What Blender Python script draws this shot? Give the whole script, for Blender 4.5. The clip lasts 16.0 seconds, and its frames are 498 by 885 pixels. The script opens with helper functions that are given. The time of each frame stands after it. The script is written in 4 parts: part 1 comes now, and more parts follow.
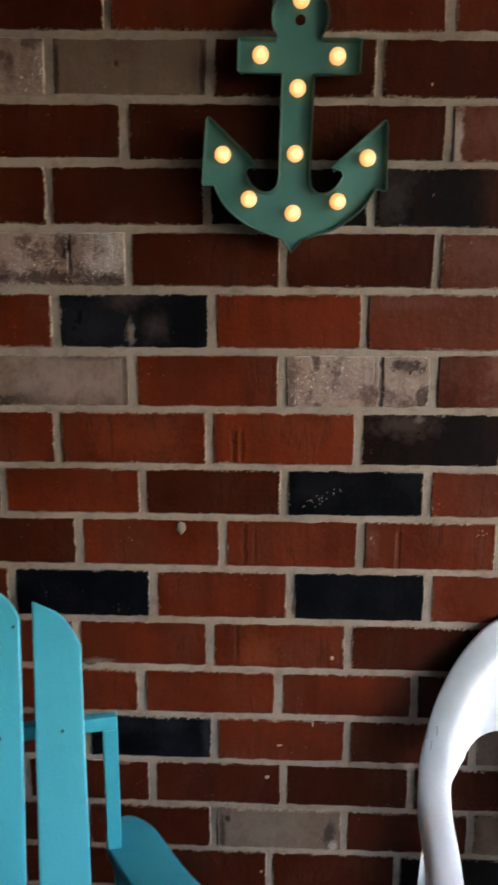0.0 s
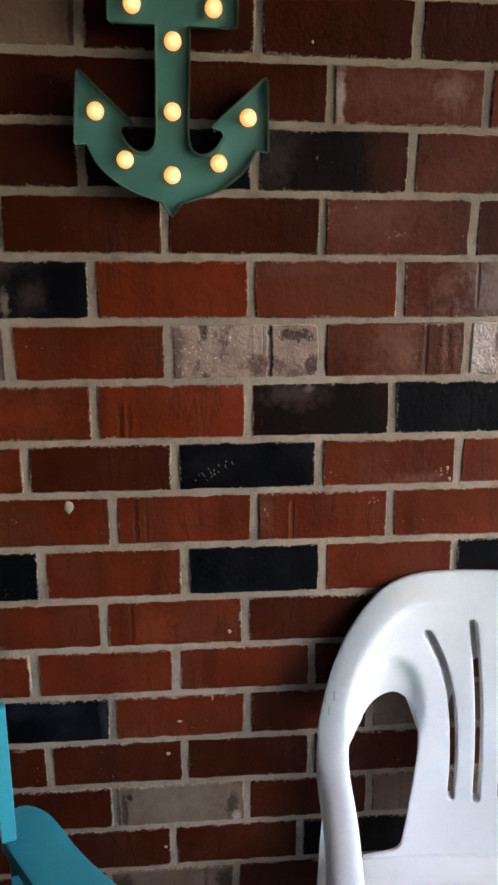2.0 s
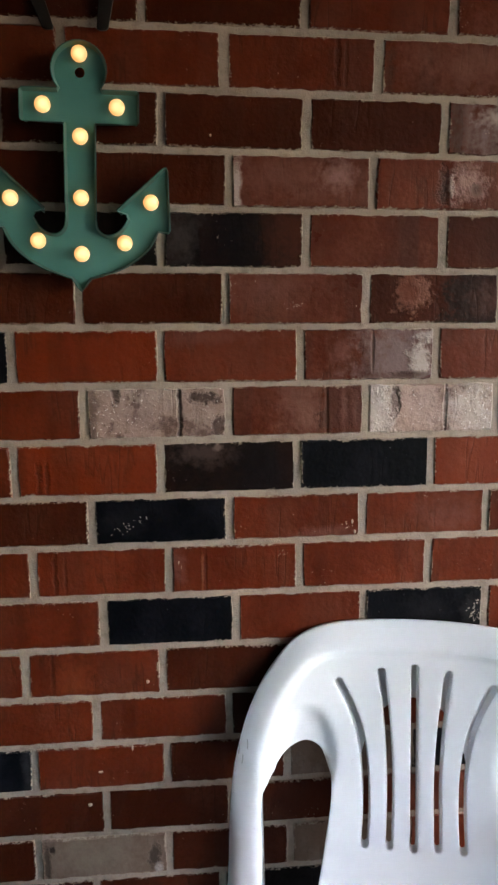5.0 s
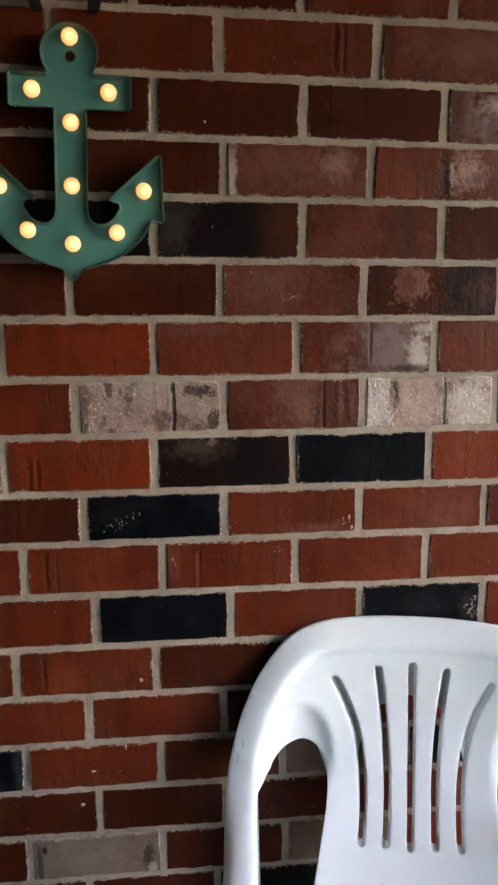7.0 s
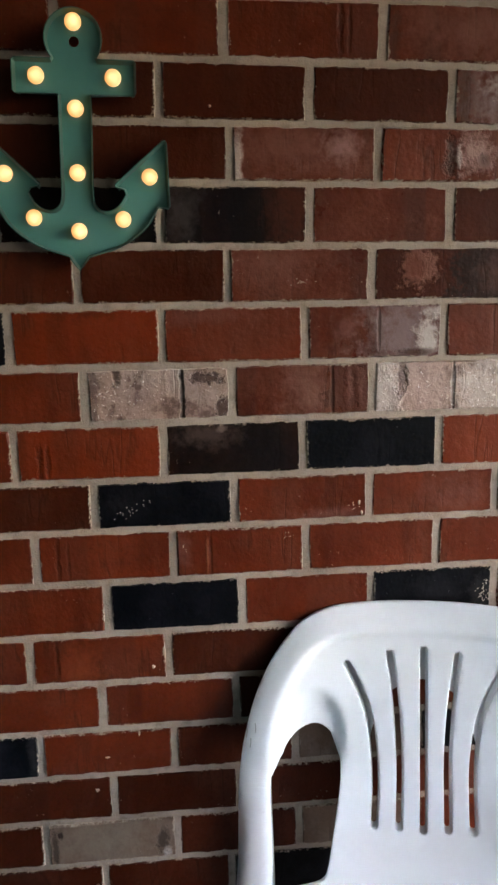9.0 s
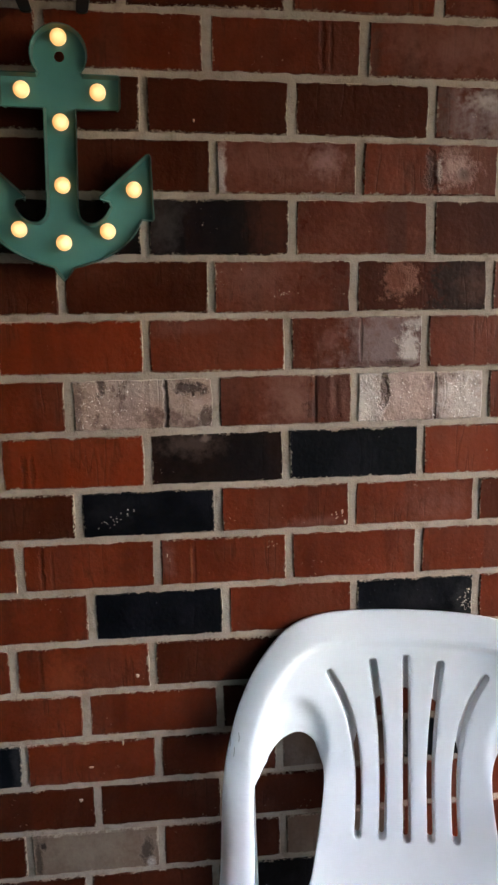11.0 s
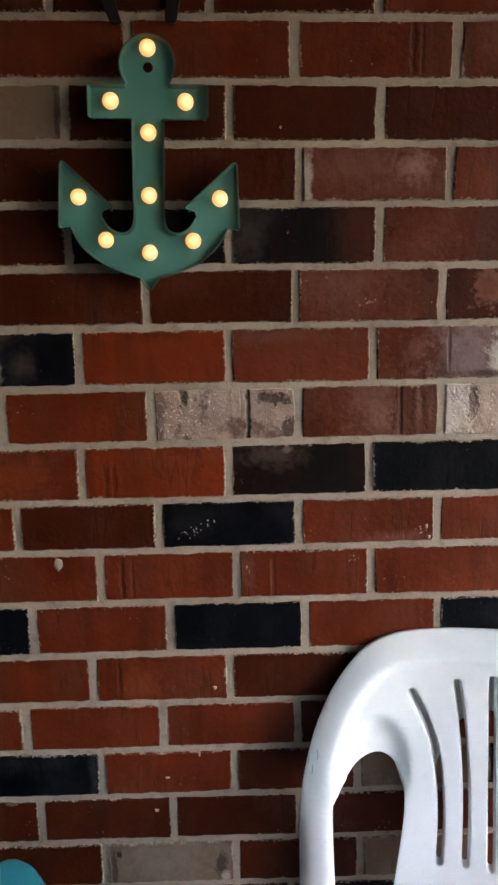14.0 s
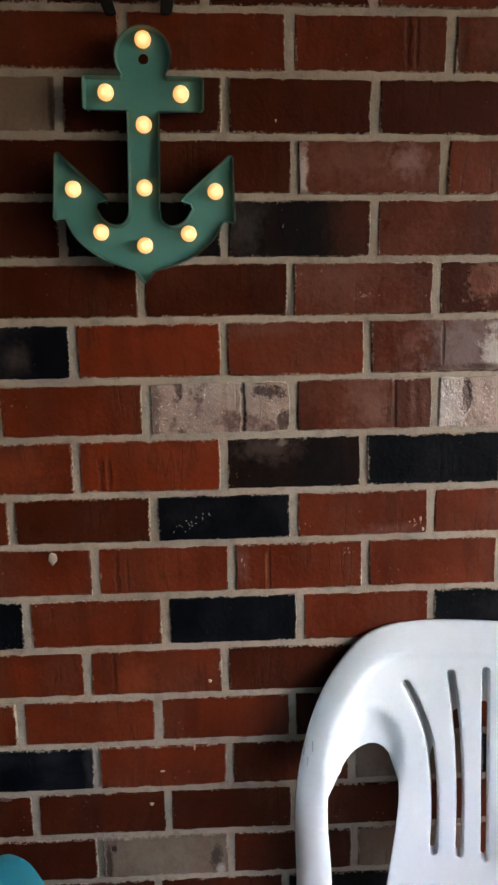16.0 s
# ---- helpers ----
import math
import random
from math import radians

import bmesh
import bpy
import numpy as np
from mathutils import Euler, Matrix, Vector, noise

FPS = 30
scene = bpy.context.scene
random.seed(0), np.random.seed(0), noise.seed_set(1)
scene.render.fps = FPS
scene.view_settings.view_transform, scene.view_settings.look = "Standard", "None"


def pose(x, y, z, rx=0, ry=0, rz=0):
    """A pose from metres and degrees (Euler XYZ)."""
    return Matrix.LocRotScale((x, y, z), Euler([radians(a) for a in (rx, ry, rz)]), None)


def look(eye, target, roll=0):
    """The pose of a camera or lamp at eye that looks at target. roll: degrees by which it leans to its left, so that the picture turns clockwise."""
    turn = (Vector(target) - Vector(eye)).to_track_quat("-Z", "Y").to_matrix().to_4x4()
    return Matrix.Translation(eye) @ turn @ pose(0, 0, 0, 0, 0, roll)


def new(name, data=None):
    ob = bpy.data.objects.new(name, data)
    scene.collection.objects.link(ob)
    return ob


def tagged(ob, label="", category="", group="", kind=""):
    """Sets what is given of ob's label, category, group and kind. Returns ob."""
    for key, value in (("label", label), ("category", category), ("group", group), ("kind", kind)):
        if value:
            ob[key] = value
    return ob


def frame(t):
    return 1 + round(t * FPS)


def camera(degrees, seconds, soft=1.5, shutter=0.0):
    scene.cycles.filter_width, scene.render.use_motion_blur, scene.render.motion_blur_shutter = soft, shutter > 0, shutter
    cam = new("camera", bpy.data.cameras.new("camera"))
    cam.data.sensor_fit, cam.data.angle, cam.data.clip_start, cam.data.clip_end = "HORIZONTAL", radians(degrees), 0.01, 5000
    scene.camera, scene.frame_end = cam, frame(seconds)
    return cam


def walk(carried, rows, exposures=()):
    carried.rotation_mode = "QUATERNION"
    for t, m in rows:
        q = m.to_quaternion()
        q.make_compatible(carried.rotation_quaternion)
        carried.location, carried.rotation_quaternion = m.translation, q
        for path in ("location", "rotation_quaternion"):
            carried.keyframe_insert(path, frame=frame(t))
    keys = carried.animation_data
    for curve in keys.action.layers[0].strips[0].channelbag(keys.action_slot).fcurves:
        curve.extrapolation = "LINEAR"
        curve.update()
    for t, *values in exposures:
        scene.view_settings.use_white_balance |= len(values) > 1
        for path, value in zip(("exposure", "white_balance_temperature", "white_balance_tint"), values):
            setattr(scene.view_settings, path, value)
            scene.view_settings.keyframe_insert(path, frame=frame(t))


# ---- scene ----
cam = camera(37.2, 16.0, soft=2.5, shutter=0.7)
PATH = [
    (0, (-0.009, -1.029, 1.286), (-0.103, 0.932, 0.901), -0.0),
    (0.5, (-0.014, -1.015, 1.28), (-0.009, 0.955, 0.933), -0.1),
    (1, (0.01, -1.0, 1.296), (0.062, 0.957, 0.888), -0.2),
    (1.5, (0.022, -1.013, 1.289), (0.143, 0.937, 0.861), -0.0),
    (2, (0.019, -1.001, 1.286), (0.168, 0.937, 0.817), -0.2),
    (2.5, (0.031, -1.005, 1.27), (0.214, 0.929, 0.796), 0.5),
    (3, (0.069, -0.998, 1.274), (0.188, 0.931, 0.757), 0.8),
    (3.5, (0.034, -1.018, 1.278), (0.148, 0.904, 0.735), 1.5),
    (4, (0.083, -1.064, 1.255), (0.172, 0.885, 0.814), 0.1),
    (4.5, (0.1, -1.074, 1.272), (0.281, 0.89, 0.935), -0.8),
    (5, (0.137, -1.072, 1.302), (0.3, 0.894, 0.977), -0.6),
    (7.5, (0.134, -1.046, 1.304), (0.322, 0.91, 0.934), -0.4),
    (8, (0.135, -1.044, 1.307), (0.317, 0.909, 0.916), -0.1),
    (8.5, (0.128, -1.044, 1.299), (0.304, 0.909, 0.906), -0.8),
    (9, (0.131, -1.05, 1.298), (0.295, 0.907, 0.923), -1.3),
    (11.5, (0.143, -1.06, 1.299), (0.332, 0.901, 0.951), -1.1),
    (12, (0.142, -1.054, 1.302), (0.3, 0.908, 0.947), -1.1),
    (12.5, (0.131, -1.058, 1.299), (0.247, 0.914, 0.984), -1.6),
    (13, (0.117, -1.047, 1.317), (0.233, 0.922, 0.99), -1.5),
    (13.5, (0.123, -1.043, 1.304), (0.179, 0.928, 0.97), -1.9),
    (14, (0.114, -1.04, 1.306), (0.136, 0.932, 0.972), -1.3),
    (14.5, (0.096, -1.038, 1.308), (0.152, 0.93, 0.954), -1.4),
    (15, (0.103, -1.041, 1.307), (0.169, 0.926, 0.95), -0.6),
    (15.5, (0.103, -1.034, 1.308), (0.168, 0.931, 0.939), -1.0),
    (16, (0.098, -1.042, 1.301), (0.163, 0.927, 0.959), -1.2),
]
walk(cam, [(t, look(eye, target, roll)) for t, eye, target, roll in PATH])

# ---- world and light ----
world = bpy.data.worlds.new("sky")
scene.world = world
world.use_nodes = True
_nt = world.node_tree
_bg = _nt.nodes["Background"]
_sky = _nt.nodes.new("ShaderNodeTexSky")
_sky.sky_type = "NISHITA"
_sky.sun_disc = False
_sky.sun_elevation = radians(38)
_sky.sun_rotation = radians(120)
_nt.links.new(_sky.outputs[0], _bg.inputs[0])
_bg.inputs[1].default_value = 0.15

sun = new("sun", bpy.data.lights.new("sun", "SUN"))
sun.data.energy, sun.data.angle, sun.data.color = 0.8, radians(15), (1.0, 0.95, 0.88)
sun.matrix_world = look((5, -3.0, 5.0), (0, 0, 0))


scene.view_settings.exposure = 3.78

# ---- materials ----


class Nodes:
    """A small wrapper round one material's node tree."""

    def __init__(self, name):
        self.m = bpy.data.materials.new(name)
        self.m.use_nodes = True
        self.t = self.m.node_tree
        self.p = self.t.nodes["Principled BSDF"]

    def add(self, kind, **inputs):
        n = self.t.nodes.new(kind)
        for k, v in inputs.items():
            self.put(n.inputs[k.replace("_", " ")], v)
        return n

    def put(self, socket, v):
        if hasattr(v, "is_output"):
            self.t.links.new(v, socket)
        else:
            socket.default_value = v

    def coords(self, scale=(1, 1, 1), shift=True):
        c = self.add("ShaderNodeTexCoord").outputs["Object"]
        mp = self.add("ShaderNodeMapping", Vector=c)
        mp.inputs["Scale"].default_value = scale
        if not shift:
            return mp.outputs[0]
        rnd = self.add("ShaderNodeObjectInfo").outputs["Random"]
        mul = self.add("ShaderNodeMath")
        mul.operation = "MULTIPLY"
        self.put(mul.inputs[0], rnd)
        mul.inputs[1].default_value = 40.0
        plus = self.add("ShaderNodeVectorMath")
        self.put(plus.inputs[0], mp.outputs[0])
        self.put(plus.inputs[1], mul.outputs[0])
        return plus.outputs[0]

    def noise(self, vec, scale, detail=4.0, rough=0.55):
        n = self.add("ShaderNodeTexNoise", Vector=vec, Scale=scale, Detail=detail, Roughness=rough)
        return n.outputs["Fac"]

    def ramp(self, fac, lo, hi, a=0.0, b=1.0):
        n = self.add("ShaderNodeMapRange")
        self.put(n.inputs["Value"], fac)
        for k, v in (("From Min", lo), ("From Max", hi), ("To Min", a), ("To Max", b)):
            n.inputs[k].default_value = v
        return n.outputs["Result"]

    def mix(self, fac, a, b):
        n = self.add("ShaderNodeMix")
        n.data_type = "RGBA"
        self.put(n.inputs[0], fac)
        self.put(n.inputs[6], a if hasattr(a, "is_output") else (*a, 1))
        self.put(n.inputs[7], b if hasattr(b, "is_output") else (*b, 1))
        return n.outputs[2]

    def math(self, op, a, b):
        n = self.add("ShaderNodeMath")
        n.operation = op
        self.put(n.inputs[0], a)
        self.put(n.inputs[1], b)
        return n.outputs[0]

    def bump(self, height, strength, distance):
        n = self.add("ShaderNodeBump", Height=height, Strength=strength, Distance=distance)
        self.put(self.p.inputs["Normal"], n.outputs[0])

    def done(self, colour, rough, metallic=0.0, specular=0.5):
        self.put(self.p.inputs["Base Color"], colour if hasattr(colour, "is_output") else (*colour, 1))
        self.put(self.p.inputs["Roughness"], rough)
        self.p.inputs["Metallic"].default_value = metallic
        self.p.inputs["Specular IOR Level"].default_value = specular
        return self.m


def brick_material(name, light, dark, rough, speck=(0.40, 0.31, 0.25), speck_amount=0.55, patch=None, patch_at=0.6, relief=0.85, spec=0.15, crack=0.36, soft=0.04, size=19.0, zone=None, zone_at=0.56, film=None, spot_at=0.685, spot_area=0.54, marks=()):
    """Fired clay: cloudy colour, drag marks, folds, pale specks, mortar smeared on the arrises, patches of another slip and, where given,
    marks of a place of their own: (along, up, half length, half height, colour, amount, softness, lift)."""
    n = Nodes(name)
    v = n.coords()
    cloud = n.noise(v, 9.0, 4.0)
    fine = n.noise(v, 170.0, 3.0)
    drag = n.noise(n.coords((26.0, 1.0, 4.0)), 1.0, 2.0)
    grain = n.noise(v, 45.0, 5.0, 0.6)
    fold = n.noise(n.coords((30.0, 1.0, 4.0)), 1.0, 3.0, 0.55)
    fold = n.math("ABSOLUTE", n.math("SUBTRACT", fold, 0.5), 0.0)
    fold = n.math("MULTIPLY", n.ramp(fold, 0.0, 0.03, 1.0, 0.0), n.ramp(n.noise(v, 14.0, 2.0), 0.50, 0.62))
    c = n.mix(n.ramp(cloud, 0.3, 0.72), dark, light)
    c = n.mix(n.ramp(drag, 0.54, 0.76, 0.0, 0.45), c, [x * 0.55 for x in dark])
    if zone:
        band = n.math("ADD", n.noise(n.coords((15.0, 1.0, 1.6)), 1.0, 2.0, 0.4), n.math("MULTIPLY", fine, 0.03))
        c = n.mix(n.ramp(band, zone_at, zone_at + 0.05, 0.0, 0.7), c, zone)
    # pale dust film at random; its haze also puts sheen into the colour
    if film:
        dust_sheen = n.math("MULTIPLY", n.ramp(n.noise(v, 14.0, 5.0, 0.55), 0.48, 0.70), n.ramp(fine, 0.3, 0.6, 0.7, 1.0))
        c = n.mix(n.math("MULTIPLY", dust_sheen, film[3]), c, film[:3])
    if patch:
        edge = n.math("ADD", n.math("MULTIPLY", n.noise(v, size, 8.0, 0.65), 0.85), n.math("MULTIPLY", fine, 0.15))
        c = n.mix(n.ramp(edge, patch_at - soft, patch_at + soft), c, patch)
    c = n.mix(n.math("MULTIPLY", fold, crack), c, [x * 0.3 for x in dark])
    c = n.mix(n.ramp(fine, 0.25, 0.5, 0.25, 0.0), c, [x * 0.6 for x in dark])
    gen = n.add("ShaderNodeTexCoord").outputs["Generated"]
    h = n.math("ADD", n.math("MULTIPLY", drag, 0.7), n.math("ADD", n.math("MULTIPLY", grain, 0.6), n.math("MULTIPLY", fine, 0.15)))
    if marks:
        ragged = n.math("ADD", n.noise(v, 38.0, 5.0, 0.65), n.math("MULTIPLY", n.noise(v, 130.0, 3.0), 0.5))
    for u, w, hu, hw, tint, amount, fuzz, lift in marks:
        off = n.add("ShaderNodeVectorMath")
        off.operation = "SUBTRACT"
        n.put(off.inputs[0], gen)
        off.inputs[1].default_value = (u, 0.5, w)
        wide = n.add("ShaderNodeVectorMath")
        wide.operation = "MULTIPLY"
        n.put(wide.inputs[0], off.outputs[0])
        wide.inputs[1].default_value = (1 / hu, 0.0, 1 / hw)
        far = n.add("ShaderNodeVectorMath")
        far.operation = "LENGTH"
        n.put(far.inputs[0], wide.outputs[0])
        d = n.math("ADD", far.outputs["Value"], n.math("MULTIPLY", n.math("SUBTRACT", ragged, 0.75), 3.2))
        cover = n.ramp(d, 1 - fuzz, 1 + fuzz, amount, 0.0)
        c = n.mix(cover, c, tint)
        h = n.math("ADD", h, n.math("MULTIPLY", cover, lift))
    spots = n.math("MULTIPLY", n.ramp(n.noise(v, 200.0, 3.0, 0.6), spot_at, spot_at + 0.05), n.ramp(n.noise(v, 15.0, 2.0), spot_area, spot_area + 0.14))
    c = n.mix(n.math("MULTIPLY", spots, speck_amount), c, speck)
    g = n.add("ShaderNodeSeparateXYZ", Vector=gen)
    ex = n.math("MULTIPLY", n.math("MINIMUM", g.outputs[0], n.math("SUBTRACT", 1.0, g.outputs[0])), 0.19)
    ez = n.math("MULTIPLY", n.math("MINIMUM", g.outputs[2], n.math("SUBTRACT", 1.0, g.outputs[2])), 0.07)
    rag = n.math("ADD", n.math("MULTIPLY", n.noise(v, 210.0, 4.0, 0.7), 0.014), n.math("MULTIPLY", n.noise(v, 40.0, 2.0), 0.009))
    arris = n.math("ADD", n.math("MINIMUM", ex, ez), n.math("SUBTRACT", rag, 0.0112))
    smear = n.ramp(arris, 0.0006, 0.0030, 0.9, 0.0)
    c = n.mix(smear, c, (0.315, 0.250, 0.192))
    h = n.math("ADD", n.math("SUBTRACT", h, n.math("MULTIPLY", fold, 0.09)), n.math("MULTIPLY", spots, 0.2))
    n.bump(h, relief, 0.0035)
    gloss = n.ramp(n.math("ADD", n.math("MULTIPLY", grain, 0.5), n.math("MULTIPLY", cloud, 0.5)), 0.35, 0.62, rough - 0.12, rough + 0.18)
    return n.done(c, n.math("MAXIMUM", gloss, n.math("MULTIPLY", smear, 0.85)), specular=spec)


CLAY = {}


def clay(key, **look_of_it):
    """One kind of brick in this wall."""
    CLAY[key] = look_of_it


clay("r", name="brick_red", light=(0.117, 0.0175, 0.0041), dark=(0.0624, 0.009, 0.0023), rough=0.40, zone=(0.0819, 0.0164, 0.0066), film=(0.1482, 0.0507, 0.0296, 0.25))
clay("o", name="brick_orange", light=(0.1521, 0.0207, 0.0041), dark=(0.1053, 0.014, 0.0028), rough=0.40, zone=(0.0897, 0.0148, 0.0043), film=(0.1716, 0.0546, 0.0273, 0.2))
clay("d", name="brick_dark_red", spec=0.08, light=(0.0585, 0.0105, 0.0036), dark=(0.0296, 0.0056, 0.0022), rough=0.40, zone=(0.0359, 0.0082, 0.0039), zone_at=0.55, film=(0.1092, 0.0429, 0.0273, 0.2))
clay("m", name="brick_brown_red", light=(0.0975, 0.0183, 0.007), dark=(0.0546, 0.0095, 0.0039), rough=0.34, patch=(0.1053, 0.0328, 0.0203), patch_at=0.58, relief=0.9, spec=0.11, soft=0.10, size=9.0, speck_amount=0.6, zone=(0.0429, 0.0109, 0.0062), zone_at=0.58, film=(0.156, 0.0663, 0.0452, 0.28), spot_at=0.67)
clay("k", name="brick_black", light=(0.0025, 0.0027, 0.0044), dark=(0.0009, 0.001, 0.0017), rough=0.42, speck=(0.234, 0.2106, 0.2028), speck_amount=0.6, relief=0.6, spec=0.07, film=(0.016, 0.015, 0.021, 0.4))
clay("s", name="brick_black_smudged", light=(0.0031, 0.0032, 0.0051), dark=(0.001, 0.001, 0.0019), rough=0.36, speck=(0.234, 0.2106, 0.2028), speck_amount=0.6, relief=0.35, spec=0.14, film=(0.0468, 0.039, 0.039, 0.2))
clay("b", name="brick_brown_black", light=(0.0078, 0.0041, 0.0034), dark=(0.0027, 0.0019, 0.0019), rough=0.40, patch=(0.014, 0.0066, 0.0048), patch_at=0.56, relief=0.35, spec=0.06, soft=0.12, size=11.0, zone=(0.0156, 0.0053, 0.0033), zone_at=0.55, film=(0.0468, 0.0296, 0.025, 0.2))
clay("p", name="brick_whitewashed", light=(0.345, 0.230, 0.184), dark=(0.208, 0.126, 0.097), rough=0.42, speck=(0.6396, 0.5772, 0.5304), speck_amount=0.9, patch=(0.1053, 0.053, 0.039), patch_at=0.565, relief=1.8, spec=0.45, crack=0.3, zone=(0.2808, 0.1833, 0.1521), zone_at=0.54, film=(0.468, 0.3822, 0.3354, 0.5), spot_at=0.625, spot_area=0.42, size=26.0)
clay("q", name="brick_grey_pink", light=(0.180, 0.116, 0.082), dark=(0.118, 0.072, 0.050), rough=0.6, speck=(0.4056, 0.3588, 0.3198), speck_amount=0.6, relief=0.7, spec=0.2, crack=0.3, film=(0.2574, 0.2106, 0.1794, 0.4), spot_at=0.68, size=14.0)
BRICKS = {k: brick_material(**v) for k, v in CLAY.items()}

# the lilac, and rose on the right-hand bricks, put window sheen into colour
BROWN, PIT, CHALK, LILAC_SHEEN, ROSE = (0.050, 0.021, 0.014), (0.023, 0.011, 0.008), (0.47, 0.40, 0.36), (0.185, 0.135, 0.130), (0.140, 0.056, 0.042)
INK, RUST, FOLD = (0.0035, 0.0030, 0.0045), (0.052, 0.0130, 0.0075), (0.022, 0.0045, 0.0018)

MARKED = {}


def marked(k, place, kind, *marks):
    """A brick with marks of its own: its course, its place in it, its clay and the marks."""
    MARKED[k, place] = (kind, marks)


marked(2, 2, "p", (0.66, 0.5, 0.014, 0.62, PIT, 0.85, 0.5, -0.8), (0.84, 0.80, 0.11, 0.13, BROWN, 0.95, 0.25, -0.6), (0.95, 0.22, 0.045, 0.22, BROWN, 0.9, 0.3, -0.5), (0.20, 0.86, 0.03, 0.20, BROWN, 0.8, 0.4, -0.5), (0.03, 0.45, 0.045, 0.50, BROWN, 0.6, 0.6, -0.3), (0.40, 0.45, 0.10, 0.14, (0.22, 0.14, 0.13), 0.5, 0.8, 0.0))
marked(2, 4, "p", (0.08, 0.45, 0.11, 0.70, CHALK, 0.8, 0.6, 0.4), (0.21, 0.70, 0.042, 0.26, BROWN, 0.95, 0.35, -0.7), (0.42, 0.5, 0.19, 0.60, (0.36, 0.235, 0.20), 0.6, 0.7, 0.0), (0.61, 0.5, 0.012, 0.60, PIT, 0.7, 0.5, -0.7), (0.86, 0.5, 0.16, 0.60, CHALK, 0.7, 0.6, 0.3))
marked(2, 0, "q", (0.13, 0.12, 0.20, 0.15, PIT, 0.85, 0.4, -0.6), (0.68, 0.96, 0.22, 0.08, PIT, 0.8, 0.4, -0.6), (0.965, 0.5, 0.018, 0.55, PIT, 0.8, 0.5, -0.6), (0.55, 0.5, 0.32, 0.45, (0.31, 0.215, 0.19), 0.6, 0.8, 0.0))
marked(4, 0, "p", (0.50, 0.14, 0.32, 0.13, BROWN, 0.85, 0.4, -0.7), (0.06, 0.10, 0.10, 0.14, PIT, 0.9, 0.4, -0.5), (0.55, 0.74, 0.045, 0.20, BROWN, 0.8, 0.4, -0.6), (0.61, 0.55, 0.012, 0.50, PIT, 0.7, 0.5, -0.7), (0.86, 0.60, 0.11, 0.45, CHALK, 0.6, 0.5, 0.3), (0.90, 0.10, 0.13, 0.13, BROWN, 0.85, 0.4, -0.6))
marked(7, 0, "p", (0.75, 0.5, 0.03, 0.7, BROWN, 0.4, 0.8, -0.2))
marked(7, 1, "q", (0.46, 0.84, 0.11, 0.26, (0.105, 0.058, 0.042), 0.8, 0.5, -0.3), (0.41, 0.55, 0.016, 0.06, PIT, 0.9, 0.4, -0.8), (0.02, 0.4, 0.018, 0.5, PIT, 0.85, 0.5, -0.8), (0.965, 0.5, 0.016, 0.6, PIT, 0.7, 0.6, -0.6))
# right half: pale film with the window's sheen put into its colour
marked(3, 4, "m", (0.74, 0.5, 0.24, 0.62, LILAC_SHEEN, 0.75, 0.7, 0.1), (0.90, 0.42, 0.075, 0.26, CHALK, 0.75, 0.45, 0.6), (0.93, 0.86, 0.06, 0.09, CHALK, 0.6, 0.6, 0.5), (0.80, 0.10, 0.11, 0.05, BROWN, 0.8, 0.5, -0.6), (0.30, 0.55, 0.07, 0.22, ROSE, 0.6, 0.9, 0.0), (0.53, 0.6, 0.010, 0.35, BROWN, 0.7, 0.6, -0.5))
# wide pale pink mark: the chip's glossy highlight, put into the colour
marked(6, 4, "r", (0.50, 0.45, 0.035, 0.34, PIT, 0.85, 0.5, -1.0), (0.68, 0.55, 0.12, 0.28, (0.34, 0.21, 0.18), 0.7, 0.7, 1.0), (0.74, 0.42, 0.035, 0.10, PIT, 0.6, 0.6, -0.8), (0.56, 0.50, 0.020, 0.20, CHALK, 0.6, 0.5, 0.8))
marked(4, 4, "d", (0.34, 0.58, 0.115, 0.36, (0.185, 0.078, 0.056), 0.75, 0.35, 0.5), (0.30, 0.60, 0.060, 0.22, (0.10, 0.026, 0.014), 0.7, 0.5, -0.5), (0.86, 0.5, 0.27, 0.95, (0.014, 0.007, 0.006), 0.85, 0.25, 0.0), (0.92, 0.5, 0.10, 0.25, ROSE, 0.3, 0.9, 0.0))
marked(4, 3, "m", (0.25, 0.72, 0.28, 0.24, ROSE, 0.5, 0.9, 0.0), (0.95, 0.5, 0.06, 0.9, RUST, 0.7, 0.7, 0.0))
marked(2, 3, "m", (0.55, 0.5, 0.15, 0.60, (0.18, 0.088, 0.066), 0.6, 0.8, 0.0), (0.86, 0.5, 0.16, 0.95, (0.065, 0.022, 0.015), 0.8, 0.2, 0.2), (0.72, 0.5, 0.010, 0.55, PIT, 0.5, 0.9, -0.8), (0.84, 0.55, 0.020, 0.40, ROSE, 0.45, 0.9, 0.9), (0.93, 0.42, 0.025, 0.40, ROSE, 0.4, 0.9, 0.9))
# rose and lilac hazes of the next three bricks: sheen held in the colour
marked(6, 3, "m", (0.45, 0.62, 0.45, 0.40, ROSE, 0.6, 0.9, 0.0), (0.03, 0.35, 0.030, 0.50, CHALK, 0.55, 0.6, 0.6), (0.76, 0.66, 0.10, 0.22, (0.27, 0.15, 0.135), 0.6, 0.8, 0.2))
marked(7, 5, "m", (0.62, 0.5, 0.45, 0.60, LILAC_SHEEN, 0.75, 0.6, 0.1), (0.06, 0.5, 0.05, 0.60, BROWN, 0.7, 0.6, 0.0), (0.35, 0.72, 0.10, 0.14, CHALK, 0.4, 0.8, 0.3))
